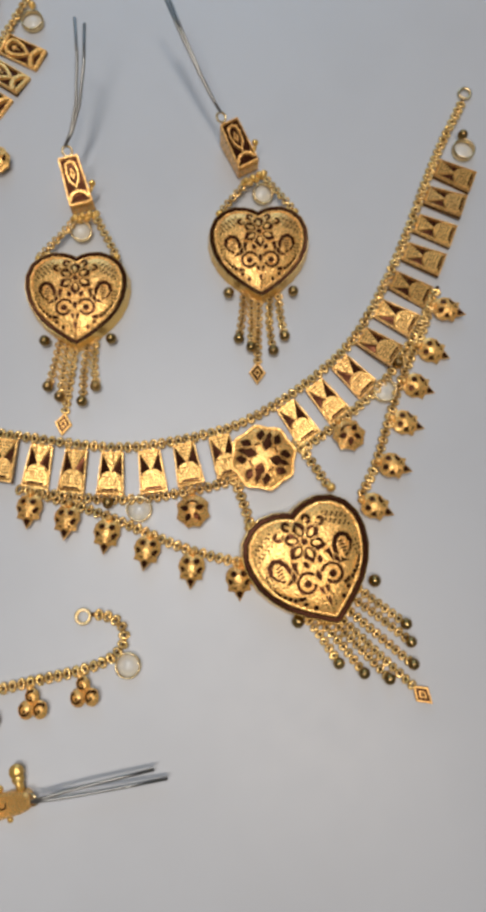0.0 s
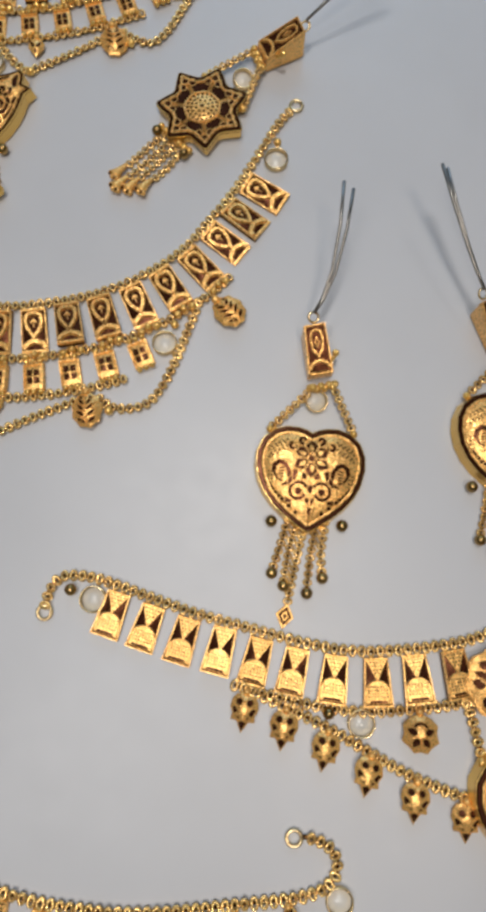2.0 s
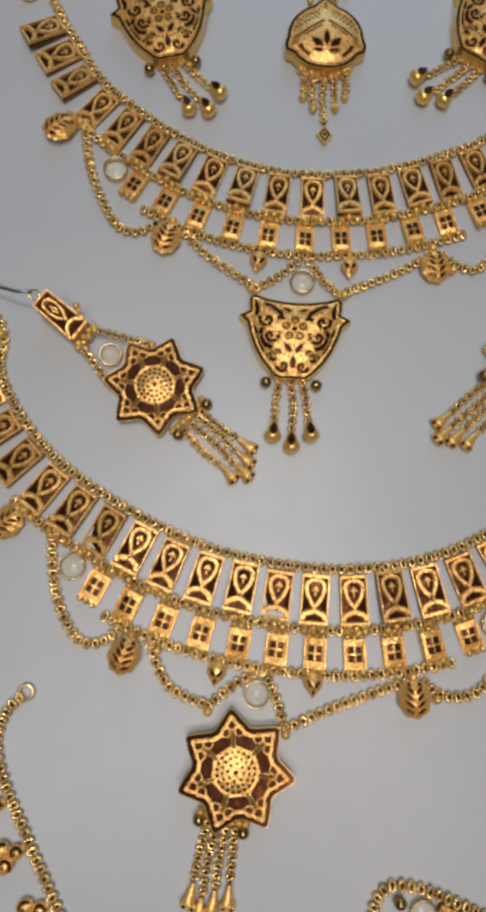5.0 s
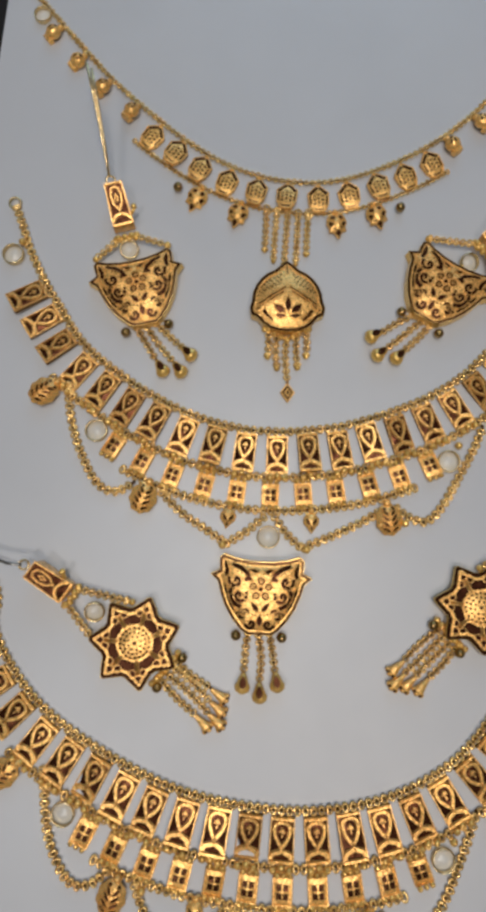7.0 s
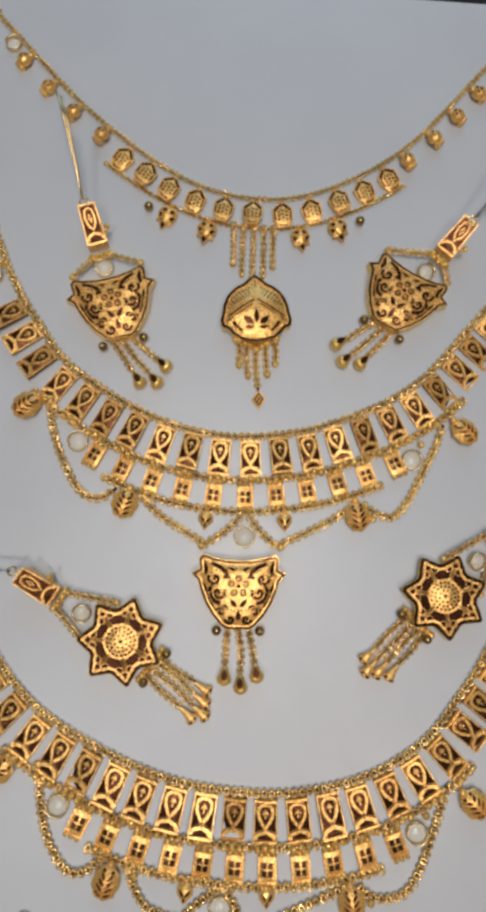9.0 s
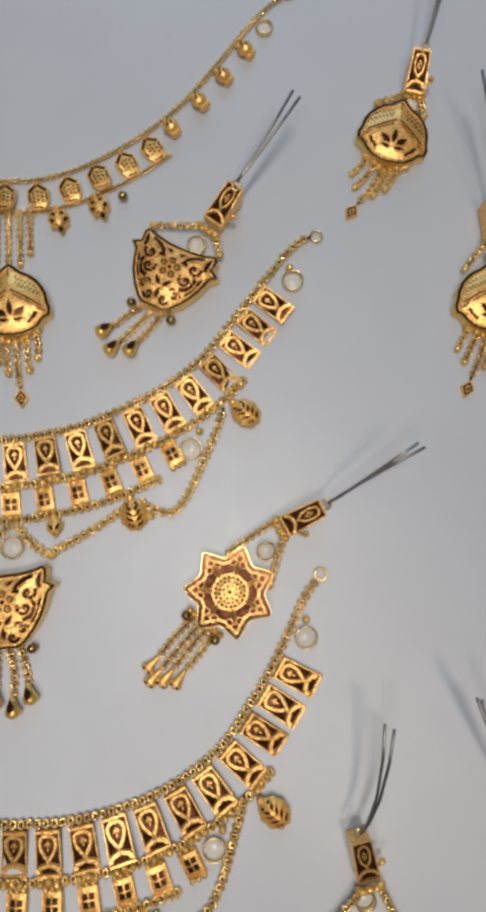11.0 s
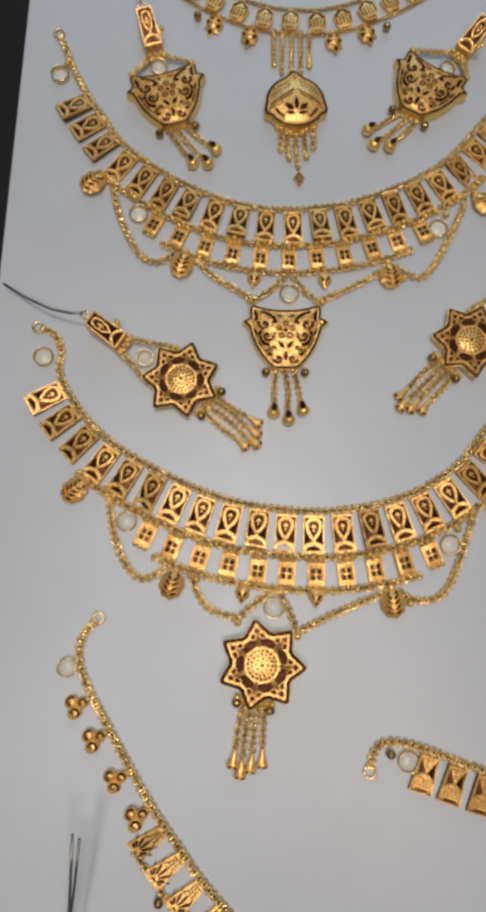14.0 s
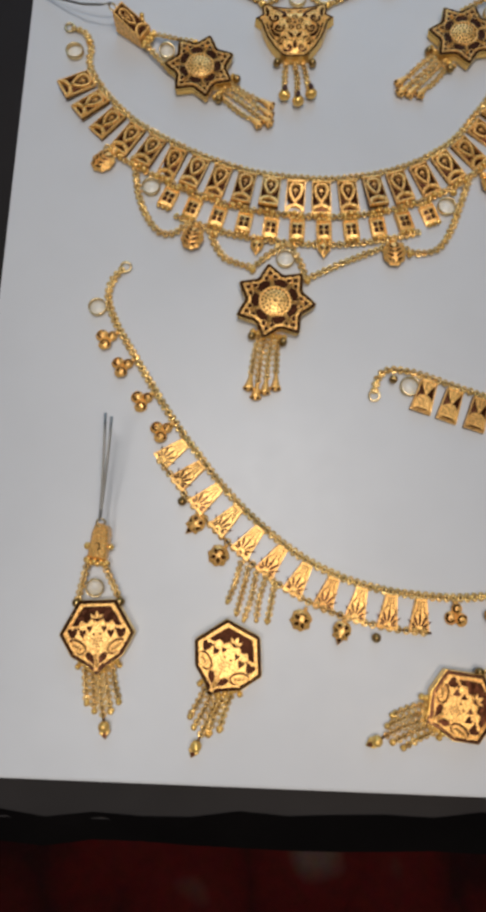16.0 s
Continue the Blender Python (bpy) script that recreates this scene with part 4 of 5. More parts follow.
def under(ob, parent):
    m = ob.matrix_world.copy()
    ob.parent = parent
    ob.matrix_parent_inverse = Matrix.Identity(4)
    ob.matrix_basis = Matrix.Translation(parent.location).inverted() @ m
    for key in ("kind", "category", "label"):
        if key in ob:
            del ob[key]


under(slab("tabletop", -0.75, 0.55, -0.1135, 0.78, -0.034, -0.003, TABLE, "", "", "", 0.004, 3.0), desk)
for lx, ly in ((-0.66, 0.0), (0.46, 0.02), (-0.68, 0.68), (0.44, 0.7)):
    under(slab("leg", lx - 0.025, lx + 0.025, ly - 0.025, ly + 0.025, -0.76, -0.034, TABLE, "", "", "", 0.004), desk)



def edging(parent):
    """A ragged dark strip along the near edge of the tabletop, with an uneven outline."""
    rnd = random.Random(11)
    g = Geo()
    n, top, low = 90, [], []
    bite = 0.0
    for i in range(n + 1):
        x = -650 + 1300 * i / n
        bite = max(0.0, min(6.0, bite + rnd.uniform(-2.2, 2.2)))
        top.append((x, 9 - bite, rnd.uniform(0.2, 0.7)))
        low.append((x, -1.0 - rnd.uniform(0, 2.4) - bite * 0.3, -1.2 + rnd.uniform(-0.5, 0.5)))
    down = [(x, y - 0.6, -26 + rnd.uniform(-5, 5)) for x, y, z in low]
    vs = top + low + down
    m = n + 1
    g.add(vs, [(r * m + i, r * m + i + m, r * m + i + m + 1, r * m + i + 1) for r in (0, 1) for i in range(n)])
    ob = part("edge_strip", g.mesh("edge_strip", EDGE), parent, label="black strip with a ragged outline along the table's edge")
    c = Matrix.Translation((-0.1, 0.33325, 0)) @ Matrix.Rotation(radians(3.0), 4, "Z") @ Matrix.Translation((0, -0.44675, -0.003))
    ob.matrix_basis = Matrix.Translation(parent.location).inverted() @ c


edging(desk)
slab("display_card", -0.2308, 0.1290, -0.0985, 0.3595, -0.003, 0.0, PAPER, "large plain white card sheet lying on a dark table", "card", "object", 0.0008, 2.05)

# ---- building jewellery ----


def origin(parent):
    return parent.location.x / MM, parent.location.y / MM


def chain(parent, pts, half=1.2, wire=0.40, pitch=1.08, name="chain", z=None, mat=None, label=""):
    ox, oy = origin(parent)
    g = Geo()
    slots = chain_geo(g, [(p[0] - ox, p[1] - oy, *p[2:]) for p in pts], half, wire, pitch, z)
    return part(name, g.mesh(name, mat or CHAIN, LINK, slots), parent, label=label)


def hang(kind, parent, x, y, turn, z=0.0, k=3.0, size=1.0, label=""):
    ox, oy = origin(parent)
    return put(kind, parent, x - ox, y - oy, turn, z, wobble(k), size=size, label=label)


def way(a, b):
    return math.degrees(math.atan2(b[1] - a[1], b[0] - a[0]))


def strand(parent, a, b, end="", sway=0.6, half=1.0, wire=0.34, pitch=0.98, size=1.0, z=0.8):
    """A tassel strand from a to b, with a drop at its end."""
    mx, my = (a[0] + b[0]) / 2 + TILTS.uniform(-sway, sway), (a[1] + b[1]) / 2 + TILTS.uniform(-sway, sway)
    chain(parent, [(a[0], a[1], z + 0.6), (mx, my, z), (b[0], b[1], z)], half, wire, pitch, "tassel_chain")
    if end:
        hang(end, parent, b[0], b[1], way(a, b) + 90, 0.0, 4.0, size)


def at(cx, cy, turn, x, y):
    c, s = math.cos(radians(turn)), math.sin(radians(turn))
    return (cx + x * c - y * s, cy + x * s + y * c)


def crown(curve, s, kind, parent, gap, tilt=3.0, size=1.0):
    p, a = beside(curve, s, gap)
    hang(kind, parent, p.x, p.y, a, 0.0, tilt, size)


def side_line(curve, s0, s1, d, n=14):
    return [tuple(beside(curve, s0 + (s1 - s0) * i / n, d)[0]) for i in range(n + 1)]


# tassel strands of each pendant kind, in its own millimetres: start, end and what hangs there
TASSELS = {
    "heart": [((-4.5, -11), (-6.0, -24.5), "bead_dark"), ((-2.6, -12), (-2.8, -27), "bead_dark"), ((2.4, -12), (3.0, -28), "bead_dark"), ((4.6, -11), (6.2, -24), "bead_dark"), ((-0.6, -13), (-1.2, -31), "diamond")],
    "star": [((-3.0, -11), (-3.8, -25.5), "trefoil"), ((-1.0, -11.5), (-1.2, -28), "trefoil"), ((1.4, -11.5), (1.4, -26), "trefoil"), ((3.2, -11), (4.2, -24.0), "trefoil")],
    "cup": [((-3.0, -12), (-4.4, -22.5), "bell"), ((0, -12.5), (0, -25.0), "bell"), ((3.0, -12), (4.2, -22.0), "bell")],
    "hexagon": [((-4.0, -9), (-4.6, -20), "bead_gold"), ((-2.0, -11), (-2.4, -22.5), "bead_gold"), ((0, -12), (0.2, -25.5), "tip"), ((2.0, -11), (2.4, -23), "bead_gold"), ((4.0, -9), (5.0, -20.5), "bead_gold")],
    "fan": [((-5.4, -8), (-5.8, -16.4), "bead_gold"), ((-2.8, -9), (-3.0, -19.8), "bead_gold"), ((0, -9), (0, -24.2), "diamond"), ((2.8, -9), (3.0, -19.6), "bead_gold"), ((5.4, -8), (5.6, -16.2), "bead_gold")],
}
SIDES = {"heart": (8.6, -11.6), "star": (5.2, -12.6), "cup": (6.4, -12.8), "hexagon": (6.2, -9.6), "fan": (6.6, -8.0)}
HOOKS = {"heart": (10.4, 11.2), "star": (7.4, 8.0), "cup": (11.0, 11.2), "hexagon": (6.6, 9.2), "fan": (7.6, 9.6)}


def pendant(parent, kind, cx, cy, turn, shape="", sway=0.0, side_bead="bead_dark", face=0.0, size=1.0):
    """A pendant body with its side beads and tassel at cx, cy; face turns the body alone."""
    hang(shape or kind, parent, cx, cy, turn + face, 0.2, 1.5, size)
    sx, sy = SIDES[kind]
    for s in (1, -1):
        p = at(cx, cy, turn, s * sx, sy)
        hang(side_bead, parent, p[0], p[1], 0, 0.2)
    for a, b, end in TASSELS[kind]:
        p, q = at(cx, cy, turn, *a), at(cx, cy, turn + sway, *b)
        strand(parent, p, q, end, size=1.15 if end == "bell" else 1.0)
    for i in range(7):
        x, y = at(cx, cy, turn, -5.4 + 1.8 * i, -11.4 + abs(i - 3) * (1.0 if kind != "star" else 0.2))
        hang("bead_gold", parent, x, y, 0, 0.5)


def wire_pin(parent, base, tips, mat=None):
    ox, oy = origin(parent)
    for tip in tips:
        g = Geo()
        b = Vector((base[0] - ox, base[1] - oy, base[2]))
        t = Vector((tip[0] - ox, tip[1] - oy, tip[2]))
        bow = (t - b).cross(Vector((0, 0, 1))).normalized() * (tip[3] if len(tip) > 3 else 0.4)
        tube(g, [b, b.lerp(t, 0.12) + bow * 0.6, b.lerp(t, 0.35) + bow * 1.0, b.lerp(t, 0.7) + bow * 0.7, t], 0.42, 7)
        part("ear_wire", g.mesh("ear_wire", mat or STEEL), parent, label="bare grey steel wire prong")


def earring(kind, centre, turn, cap_top, cap_low, base, tips, ring, label, group, face=0.0, sway=0.0, side_bead="bead_dark", cap_z=0.0, wire=None, cap="cap"):
    """An ear pendant: wire prongs, a raised cap, two chains with a hoop between, the body and its tassel."""
    ob = thing("earring", centre[0], centre[1], label, "earring", group)
    ox, oy = origin(ob)
    turn_cap = way(cap_low, cap_top) - 90
    put(cap, ob, cap_top[0] - ox, cap_top[1] - oy, turn_cap, cap_z, (0, 0))
    wire_pin(ob, base, tips, wire)
    put("end_loop", ob, base[0] - ox, base[1] - oy, turn_cap, base[2] - 2.2, (25, 10), size=0.75)
    hx, hy = HOOKS[kind]
    for s in (1, -1):
        a = at(cap_low[0], cap_low[1], turn_cap, s * 2.6, -1.0)
        b = at(centre[0], centre[1], turn, s * hx, hy)
        chain(ob, [(a[0], a[1], 3.0), ((a[0] + b[0]) / 2, (a[1] + b[1]) / 2, 2.6), (b[0], b[1], 2.4)], 1.0, 0.34, 0.98, "hanger_chain")
        put("bead_dark" if kind == "hexagon" else "bead_gold", ob, b[0] - ox, b[1] - oy, 0, 1.2)
        p = at(cap_low[0], cap_low[1], turn_cap, s * 3.2, -0.6)
        put("bead_gold", ob, p[0] - ox, p[1] - oy, 0, 1.6)
    for i in range(6):
        p = at(cap_low[0] - ox, cap_low[1] - oy, turn_cap, -2.5 + i, -0.8 - 0.5 * (i % 2))
        put("bead_gold", ob, p[0], p[1], 0, 2.4 - 0.8 * (i % 2))
    put("hoop_small", ob, ring[0] - ox, ring[1] - oy, 0, 0.8, (12, 8))
    pendant(ob, kind, centre[0], centre[1], turn, "", sway, side_bead, face)
    return ob


# ---- heart necklace ----
def heart_necklace():
    ob = thing("necklace", -15, 20, "gold necklace of hourglass plates with a large domed heart pendant", "necklace")
    top = spline([(-100.4, 22.5), (-99.8, 26.0), (-97.4, 29.3), (-91.5, 30.0), (-84.0, 28.6), (-74.5, 26.0), (-63.5, 23.2), (-50.5, 20.8), (-36.0, 18.3), (-25.3, 17.6), (-15.2, 18.7), (-6.5, 20.3), (1.0, 22.3), (9.0, 26.0),
                  (16.5, 30.6), (24.2, 36.2), (32.2, 43.6), (39.0, 53.2), (43.7, 61.5), (48.5, 70.8), (53.6, 82.1), (57.8, 91.8), (63.0, 102.7), (68.2, 112.0), (70.6, 116.6)], STEP)
    chain(ob, [tuple(p) for p in top[::8]] + [tuple(top[-1])])
    ox, oy = origin(ob)
    put("end_loop", ob, -100.4 - ox, 20.8 - oy, 0)
    put("end_loop", ob, 71.4 - ox, 118.8 - oy, 0)
    left = [near(top, (-82.7, 28.0)), near(top, (-3.6, 21.0))]
    for i in range(10):
        s = left[0] + (left[1] - left[0]) * i / 9
        crown(top, s, "hourglass", ob, 1.3, 5.0)
    right = [near(top, (13.2, 29.0)), near(top, (59.6, 95.2))]
    for i in range(10):
        s = right[0] + (right[1] - right[0]) * i / 9
        crown(top, s, "hourglass", ob, 1.3, 5.0)
    d = 13.4
    s0, s1 = left[0] + (left[1] - left[0]) * 3.6 / 9, left[1] + 3.5
    chain(ob, side_line(top, s0, s1, d))
    s2, s3 = right[0] - 3.0, right[0] + (right[1] - right[0]) * 5.4 / 9
    chain(ob, side_line(top, s2, s3, d))
    hang("medallion", ob, 7.7, 13.4, 12, 0.4, 2.0)
    for pts, drops in (([(-50.5, 7.0), (-39.7, 3.2), (-31.0, -0.2), (-22.4, -4.2), (-13.9, -8.1), (-5.3, -11.0), (2.6, -13.0)], [(-51.6, 7.6), (-41.5, 3.0), (-31.6, -1.4), (-21.6, -5.2), (-10.8, -9.6), (0.2, -13.0)]),
                       ([(55.6, 54.6), (51.2, 44.6), (47.4, 37.5), (44.4, 31.2), (40.2, 20.3), (36.4, 10.5), (31.6, 1.7)], [(54.4, 54.2), (50.9, 42.6), (46.6, 32.4), (42.0, 22.4), (37.6, 11.2), (32.2, 1.8)])):
        line = spline(pts, STEP)
        chain(ob, pts)
        for q in drops:
            s = near(line, q)
            p, a = on(line, s)
            hang("owl", ob, p.x, p.y, a + 14 if q[0] < 20 else a + 182, 0.2, 8.0, 0.98)
    hang("flower", ob, -10.5, 5.2, 2, 0.2, 5.0)
    hang("flower", ob, 27.4, 22.4, 34, 0.2, 5.0)
    for x, y in ((-31.6, 3.4), (44.4, 37.6), (69.0, 104.6), (-94.6, 26.6)):
        hang("bead_dark", ob, x, y, 0, 0.1)
    for x, y in ((-23.9, 1.6), (40.4, 30.4), (68.9, 100.2), (-89.0, 24.7)):
        hang("hoop", ob, x, y, 0, 0.0, 2.0)
    chain(ob, [(0.4, 8.0), (2.2, 2.4), (3.6, -3.0)])
    chain(ob, [(16.6, 17.6), (20.4, 11.6), (23.8, 6.0)])
    for x, y in ((3.2, -4.2), (24.4, 5.2)):
        hang("bead_gold", ob, x, y, 0, 1.0, size=1.2)
    cx, cy, turn = 18.0, -12.6, 21.0
    hang("heart_big", ob, cx, cy, turn, 0.2, 1.0)
    for x, y in ((14.3, -27.3), (33.8, -18.4)):
        hang("bead_dark", ob, x, y, 0, 0.1, size=1.1)
    ends = [(23.7, -37.5), (29.6, -40.0), (35.6, -41.6), (41.2, -43.5), (41.6, -38.5), (41.6, -33.3), (40.8, -29.0)]
    for i, e in enumerate(ends):
        a = at(cx, cy, turn, -7.2 + 2.4 * i, -13.2 + abs(i - 3) * 1.2)
        strand(ob, a, e, "diamond" if i == 3 else "bead_dark", 0.4, 1.05, 0.36, 1.0, 1.0)
    for i in range(9):
        x, y = at(cx, cy, turn, -8 + 2 * i, -13.6 + abs(i - 4) * 1.4)
        hang("bead_gold", ob, x, y, 0, 0.5)
    return ob


heart_necklace()
SET_A = "heart ear pendants"
earring("heart", (-39.2, 58.2), 0, (-40.6, 94.9), (-37.4, 81.8), (-41.0, 97.2, 9.8), [(-36.4, 126.6, 20.0, 2.0), (-34.0, 125.2, 19.5, 2.0)], (-38.6, 77.6),
        "gold earring with a domed heart, bead tassels and steel wire prongs", SET_A, sway=-4)
earring("heart", (9.3, 70.2), 0, (2.4, 104.7), (8.6, 92.2), (0.2, 105.8, 10.8), [(-13.4, 132.6, 20.2, -0.6), (-12.0, 132.0, 19.6, -0.6)], (11.0, 87.6),
        "gold heart earring with its raised cap leaning to one side", SET_A, sway=-1)


# ---- the two collar necklaces ----
def collar_necklace(mid, label, pts, ends, plates, k, squares, leaves, hoops, beads, swags, shift):
    ob = thing("necklace", mid[0], mid[1], label, "necklace", "vase plate collar necklaces")
    ox, oy = origin(ob)
    top = spline(pts, STEP)
    chain(ob, [tuple(p) for p in top[::8]] + [tuple(top[-1])], 1.15, 0.40, 1.08)
    for x, y in ends:
        put("end_loop", ob, x - ox, y - oy, 0)
    s0, s1 = near(top, plates[0]), near(top, plates[1])
    gap = (s1 - s0) / 20
    for i in range(21):
        p, a = beside(top, s0 + gap * i, 1.3 * k)
        hang("vase", ob, p.x, p.y, a, 0.0, 8.0, k)
        if 3 <= i <= 17:
            for e in (-2.2, 0.0, 2.2):
                q = at(p.x, p.y, a, e * k, -12.9 * k - 0.3 * abs(e))
                hang("bead_gold", ob, q[0], q[1], 0, 0.7)
    chain(ob, side_line(top, s0 + gap * 2.6, s0 + gap * 17.4, 14.7 * k, 22), 1.2, 0.40, 1.06)
    line = spline(side_line(top, s0 + gap * 3, s0 + gap * 17, 16.6 * k, 24), STEP)
    q0, q1 = near(line, squares[0]), near(line, squares[1])
    sq = (q1 - q0) / 10
    for i in range(11):
        p, a = on(line, q0 + sq * i)
        hang("square", ob, p.x, p.y, a, 0.0, 6.0, k * 0.95)
        for e in (-1.7, 0.0, 1.7):
            q = at(p.x, p.y, a, e, 0.5)
            hang("bead_small", ob, q[0], q[1], 0, 0.6)
            q = at(p.x, p.y, a, e, -7.6 * k)
            hang("bead_small", ob, q[0], q[1], 0, 0.6)
    chain(ob, side_line(line, q0 + sq * 0.6, q0 + sq * 9.4, 8.6 * k, 18), 1.2, 0.40, 1.06)
    for kind, x, y, a in leaves:
        hang(kind, ob, x, y, a, 0.3, 5.0)
    for x, y in hoops:
        hang("hoop", ob, x, y, 0, 0.0, 2.0)
    for x, y in beads:
        hang("bead_gold", ob, x, y, 0, 0.4, size=1.15)
    for sw in swags:
        chain(ob, sw, 1.15, 0.40, 1.08)
    ob.location.y += shift * MM
    return ob


star_necklace = collar_necklace(
    (-132, 95), "gold collar necklace of vase plates with a seven-pointed star pendant",
    [(-215.0, 151.6), (-211.0, 150.2), (-207.9, 144.8), (-207.8, 138.0), (-204.2, 131.0), (-197.0, 122.6), (-189.0, 116.0), (-178.4, 110.2), (-166.0, 105.0), (-153.5, 101.0), (-142.0, 99.0), (-130.5, 98.4), (-118.0, 98.9), (-106.0, 101.2),
     (-95.5, 104.7), (-86.0, 109.7), (-76.0, 117.8), (-68.6, 128.2), (-63.0, 137.0), (-58.1, 146.7), (-53.4, 156.4), (-50.0, 161.2)],
    [(-216.6, 152.0), (-48.6, 163.0)], ((-205.0, 132.2), (-62.0, 139.0)), 0.985, ((-173.2, 90.4), (-85.0, 90.2)),
    [("leaf", -194.2, 102.6, -48), ("leaf", -163.4, 77.4, -12), ("leaf", -96.6, 77.2, 10), ("leaf", -66.2, 104.0, 52), ("bud", -142.3, 74.6, -3), ("bud", -120.0, 75.2, 3)],
    [(-180.7, 90.7), (-78.2, 91.4), (-132.5, 67.6), (-213.5, 142.0), (-53.0, 145.8)],
    [(-208.6, 146.0), (-53.0, 150.6), (-183.6, 96.6), (-76.0, 96.4), (-143.4, 62.4), (-124.6, 59.8), (-90.4, 72.4), (-157.0, 74.4)],
    [[(-187.8, 101.2), (-187.0, 98.0), (-184.8, 88.0), (-181.2, 79.8), (-176.0, 74.0), (-171.0, 74.2), (-166.8, 78.0)], [(-159.0, 75.4), (-156.8, 71.0), (-153.4, 66.6), (-149.0, 64.8), (-143.4, 63.6)],
     [(-143.4, 63.6), (-138.6, 68.4), (-133.4, 72.6)], [(-131.4, 72.8), (-127.6, 67.0), (-124.8, 60.6)], [(-124.6, 61.0), (-114.3, 67.0), (-104.0, 72.2), (-96.8, 75.6)],
     [(-93.4, 75.6), (-90.0, 73.6), (-85.0, 73.6), (-80.0, 76.2), (-76.0, 84.0), (-72.4, 96.0), (-71.0, 101.0), (-70.2, 104.6)]], -1.2)
pendant(star_necklace, "star", -135.1, 49.6, -7, "star_big", 2, "bead_dark", 7)
tulip_necklace = collar_necklace(
    (-136, 190), "gold collar necklace of vase plates with a tulip-shaped pendant",
    [(-222.4, 259.4), (-219.6, 254.0), (-216.0, 246.5), (-209.6, 236.6), (-203.2, 228.6), (-198.2, 222.2), (-192.2, 217.0), (-184.7, 212.4), (-175.3, 207.6), (-166.1, 203.9), (-157.0, 201.4), (-147.0, 200.1), (-137.3, 200.2), (-128.0, 201.6), (-118.0, 204.0),
     (-108.5, 207.8), (-98.8, 212.4), (-89.6, 218.2), (-81.5, 225.4), (-73.7, 235.4), (-67.3, 243.9), (-61.5, 251.4), (-56.6, 257.6), (-52.6, 261.2), (-50.0, 262.2)],
    [(-223.3, 261.0), (-48.2, 262.6)], ((-208.9, 235.8), (-66.6, 245.0)), 0.915, ((-180.6, 194.0), (-91.4, 198.0)),
    [("leaf", -200.8, 207.2, -46), ("leaf", -170.2, 181.6, -14), ("leaf", -102.4, 184.0, 14), ("leaf", -73.6, 211.2, 50), ("bud", -146.6, 177.4, -3), ("bud", -123.4, 178.8, 6)],
    [(-187.8, 194.1), (-85.2, 197.8), (-134.6, 169.8), (-220.8, 244.4), (-55.4, 248.2)],
    [(-218.6, 248.4), (-56.4, 252.0), (-189.8, 199.6), (-82.8, 202.6), (-147.4, 166.0), (-123.4, 167.6), (-96.4, 178.4)],
    [[(-198.2, 206.6), (-197.4, 203.4), (-195.0, 195.0), (-190.6, 186.2), (-185.0, 178.8), (-179.4, 177.4), (-174.6, 180.8)], [(-166.4, 178.6), (-160.0, 173.6), (-153.0, 170.0), (-146.4, 166.6)], [(-146.2, 166.6), (-141.0, 170.6), (-136.4, 175.4)],
     [(-133.4, 175.6), (-129.4, 171.2), (-124.2, 167.4)], [(-124.4, 168.0), (-116.5, 172.4), (-108.4, 177.4), (-103.0, 181.4)], [(-99.0, 182.4), (-95.4, 180.4), (-90.4, 179.6), (-86.4, 184.0), (-82.6, 192.0), (-79.0, 200.4), (-77.0, 206.0), (-76.0, 209.6)]], -0.4)
pendant(tulip_necklace, "cup", -135.0, 154.6, 4, "", 2)

SET_B = "star ear pendants"
earring("star", (-167.7, 136.3), 56, (-198.2, 152.8), (-187.6, 146.8), (-200.2, 153.8, 9.4), [(-229.6, 164.6, 1.4, -2.6)], (-180.4, 143.2),
        "gold star earring with chain tassels and one bent steel wire", SET_B, face=-29)
earring("star", (-74.0, 157.2), -40, (-48.8, 180.2), (-59.4, 174.8), (-47.6, 181.2, 9.0), [(-26.6, 195.8, 23.5, 0.3), (-24.6, 194.8, 22.5, -0.3)], (-64.0, 168.4),
        "gold star earring with two straight steel wire prongs", SET_B, face=62)
SET_C = "tulip ear pendants"
earring("cup", (-181.6, 238.0), 19, (-192.6, 266.4), (-187.6, 253.6), (-193.6, 267.6, 9.6), [(-201.0, 292.6, 23.0, 0.2), (-199.8, 292.0, 22.0, 0.2)], (-186.4, 249.8),
        "gold tulip earring with bell tassels, its wire across a chain", SET_C, sway=13, wire=PALE)
earring("cup", (-91.8, 249.4), -25, (-72.6, 273.6), (-80.2, 263.2), (-72.3, 273.2, 11.0), [(-56.6, 297.0, 17.7, 0.3), (-54.6, 295.6, 17.0, 0.3)], (-84.2, 258.6),
        "gold tulip earring with bell tassels and pale wire prongs", SET_C, sway=-10)


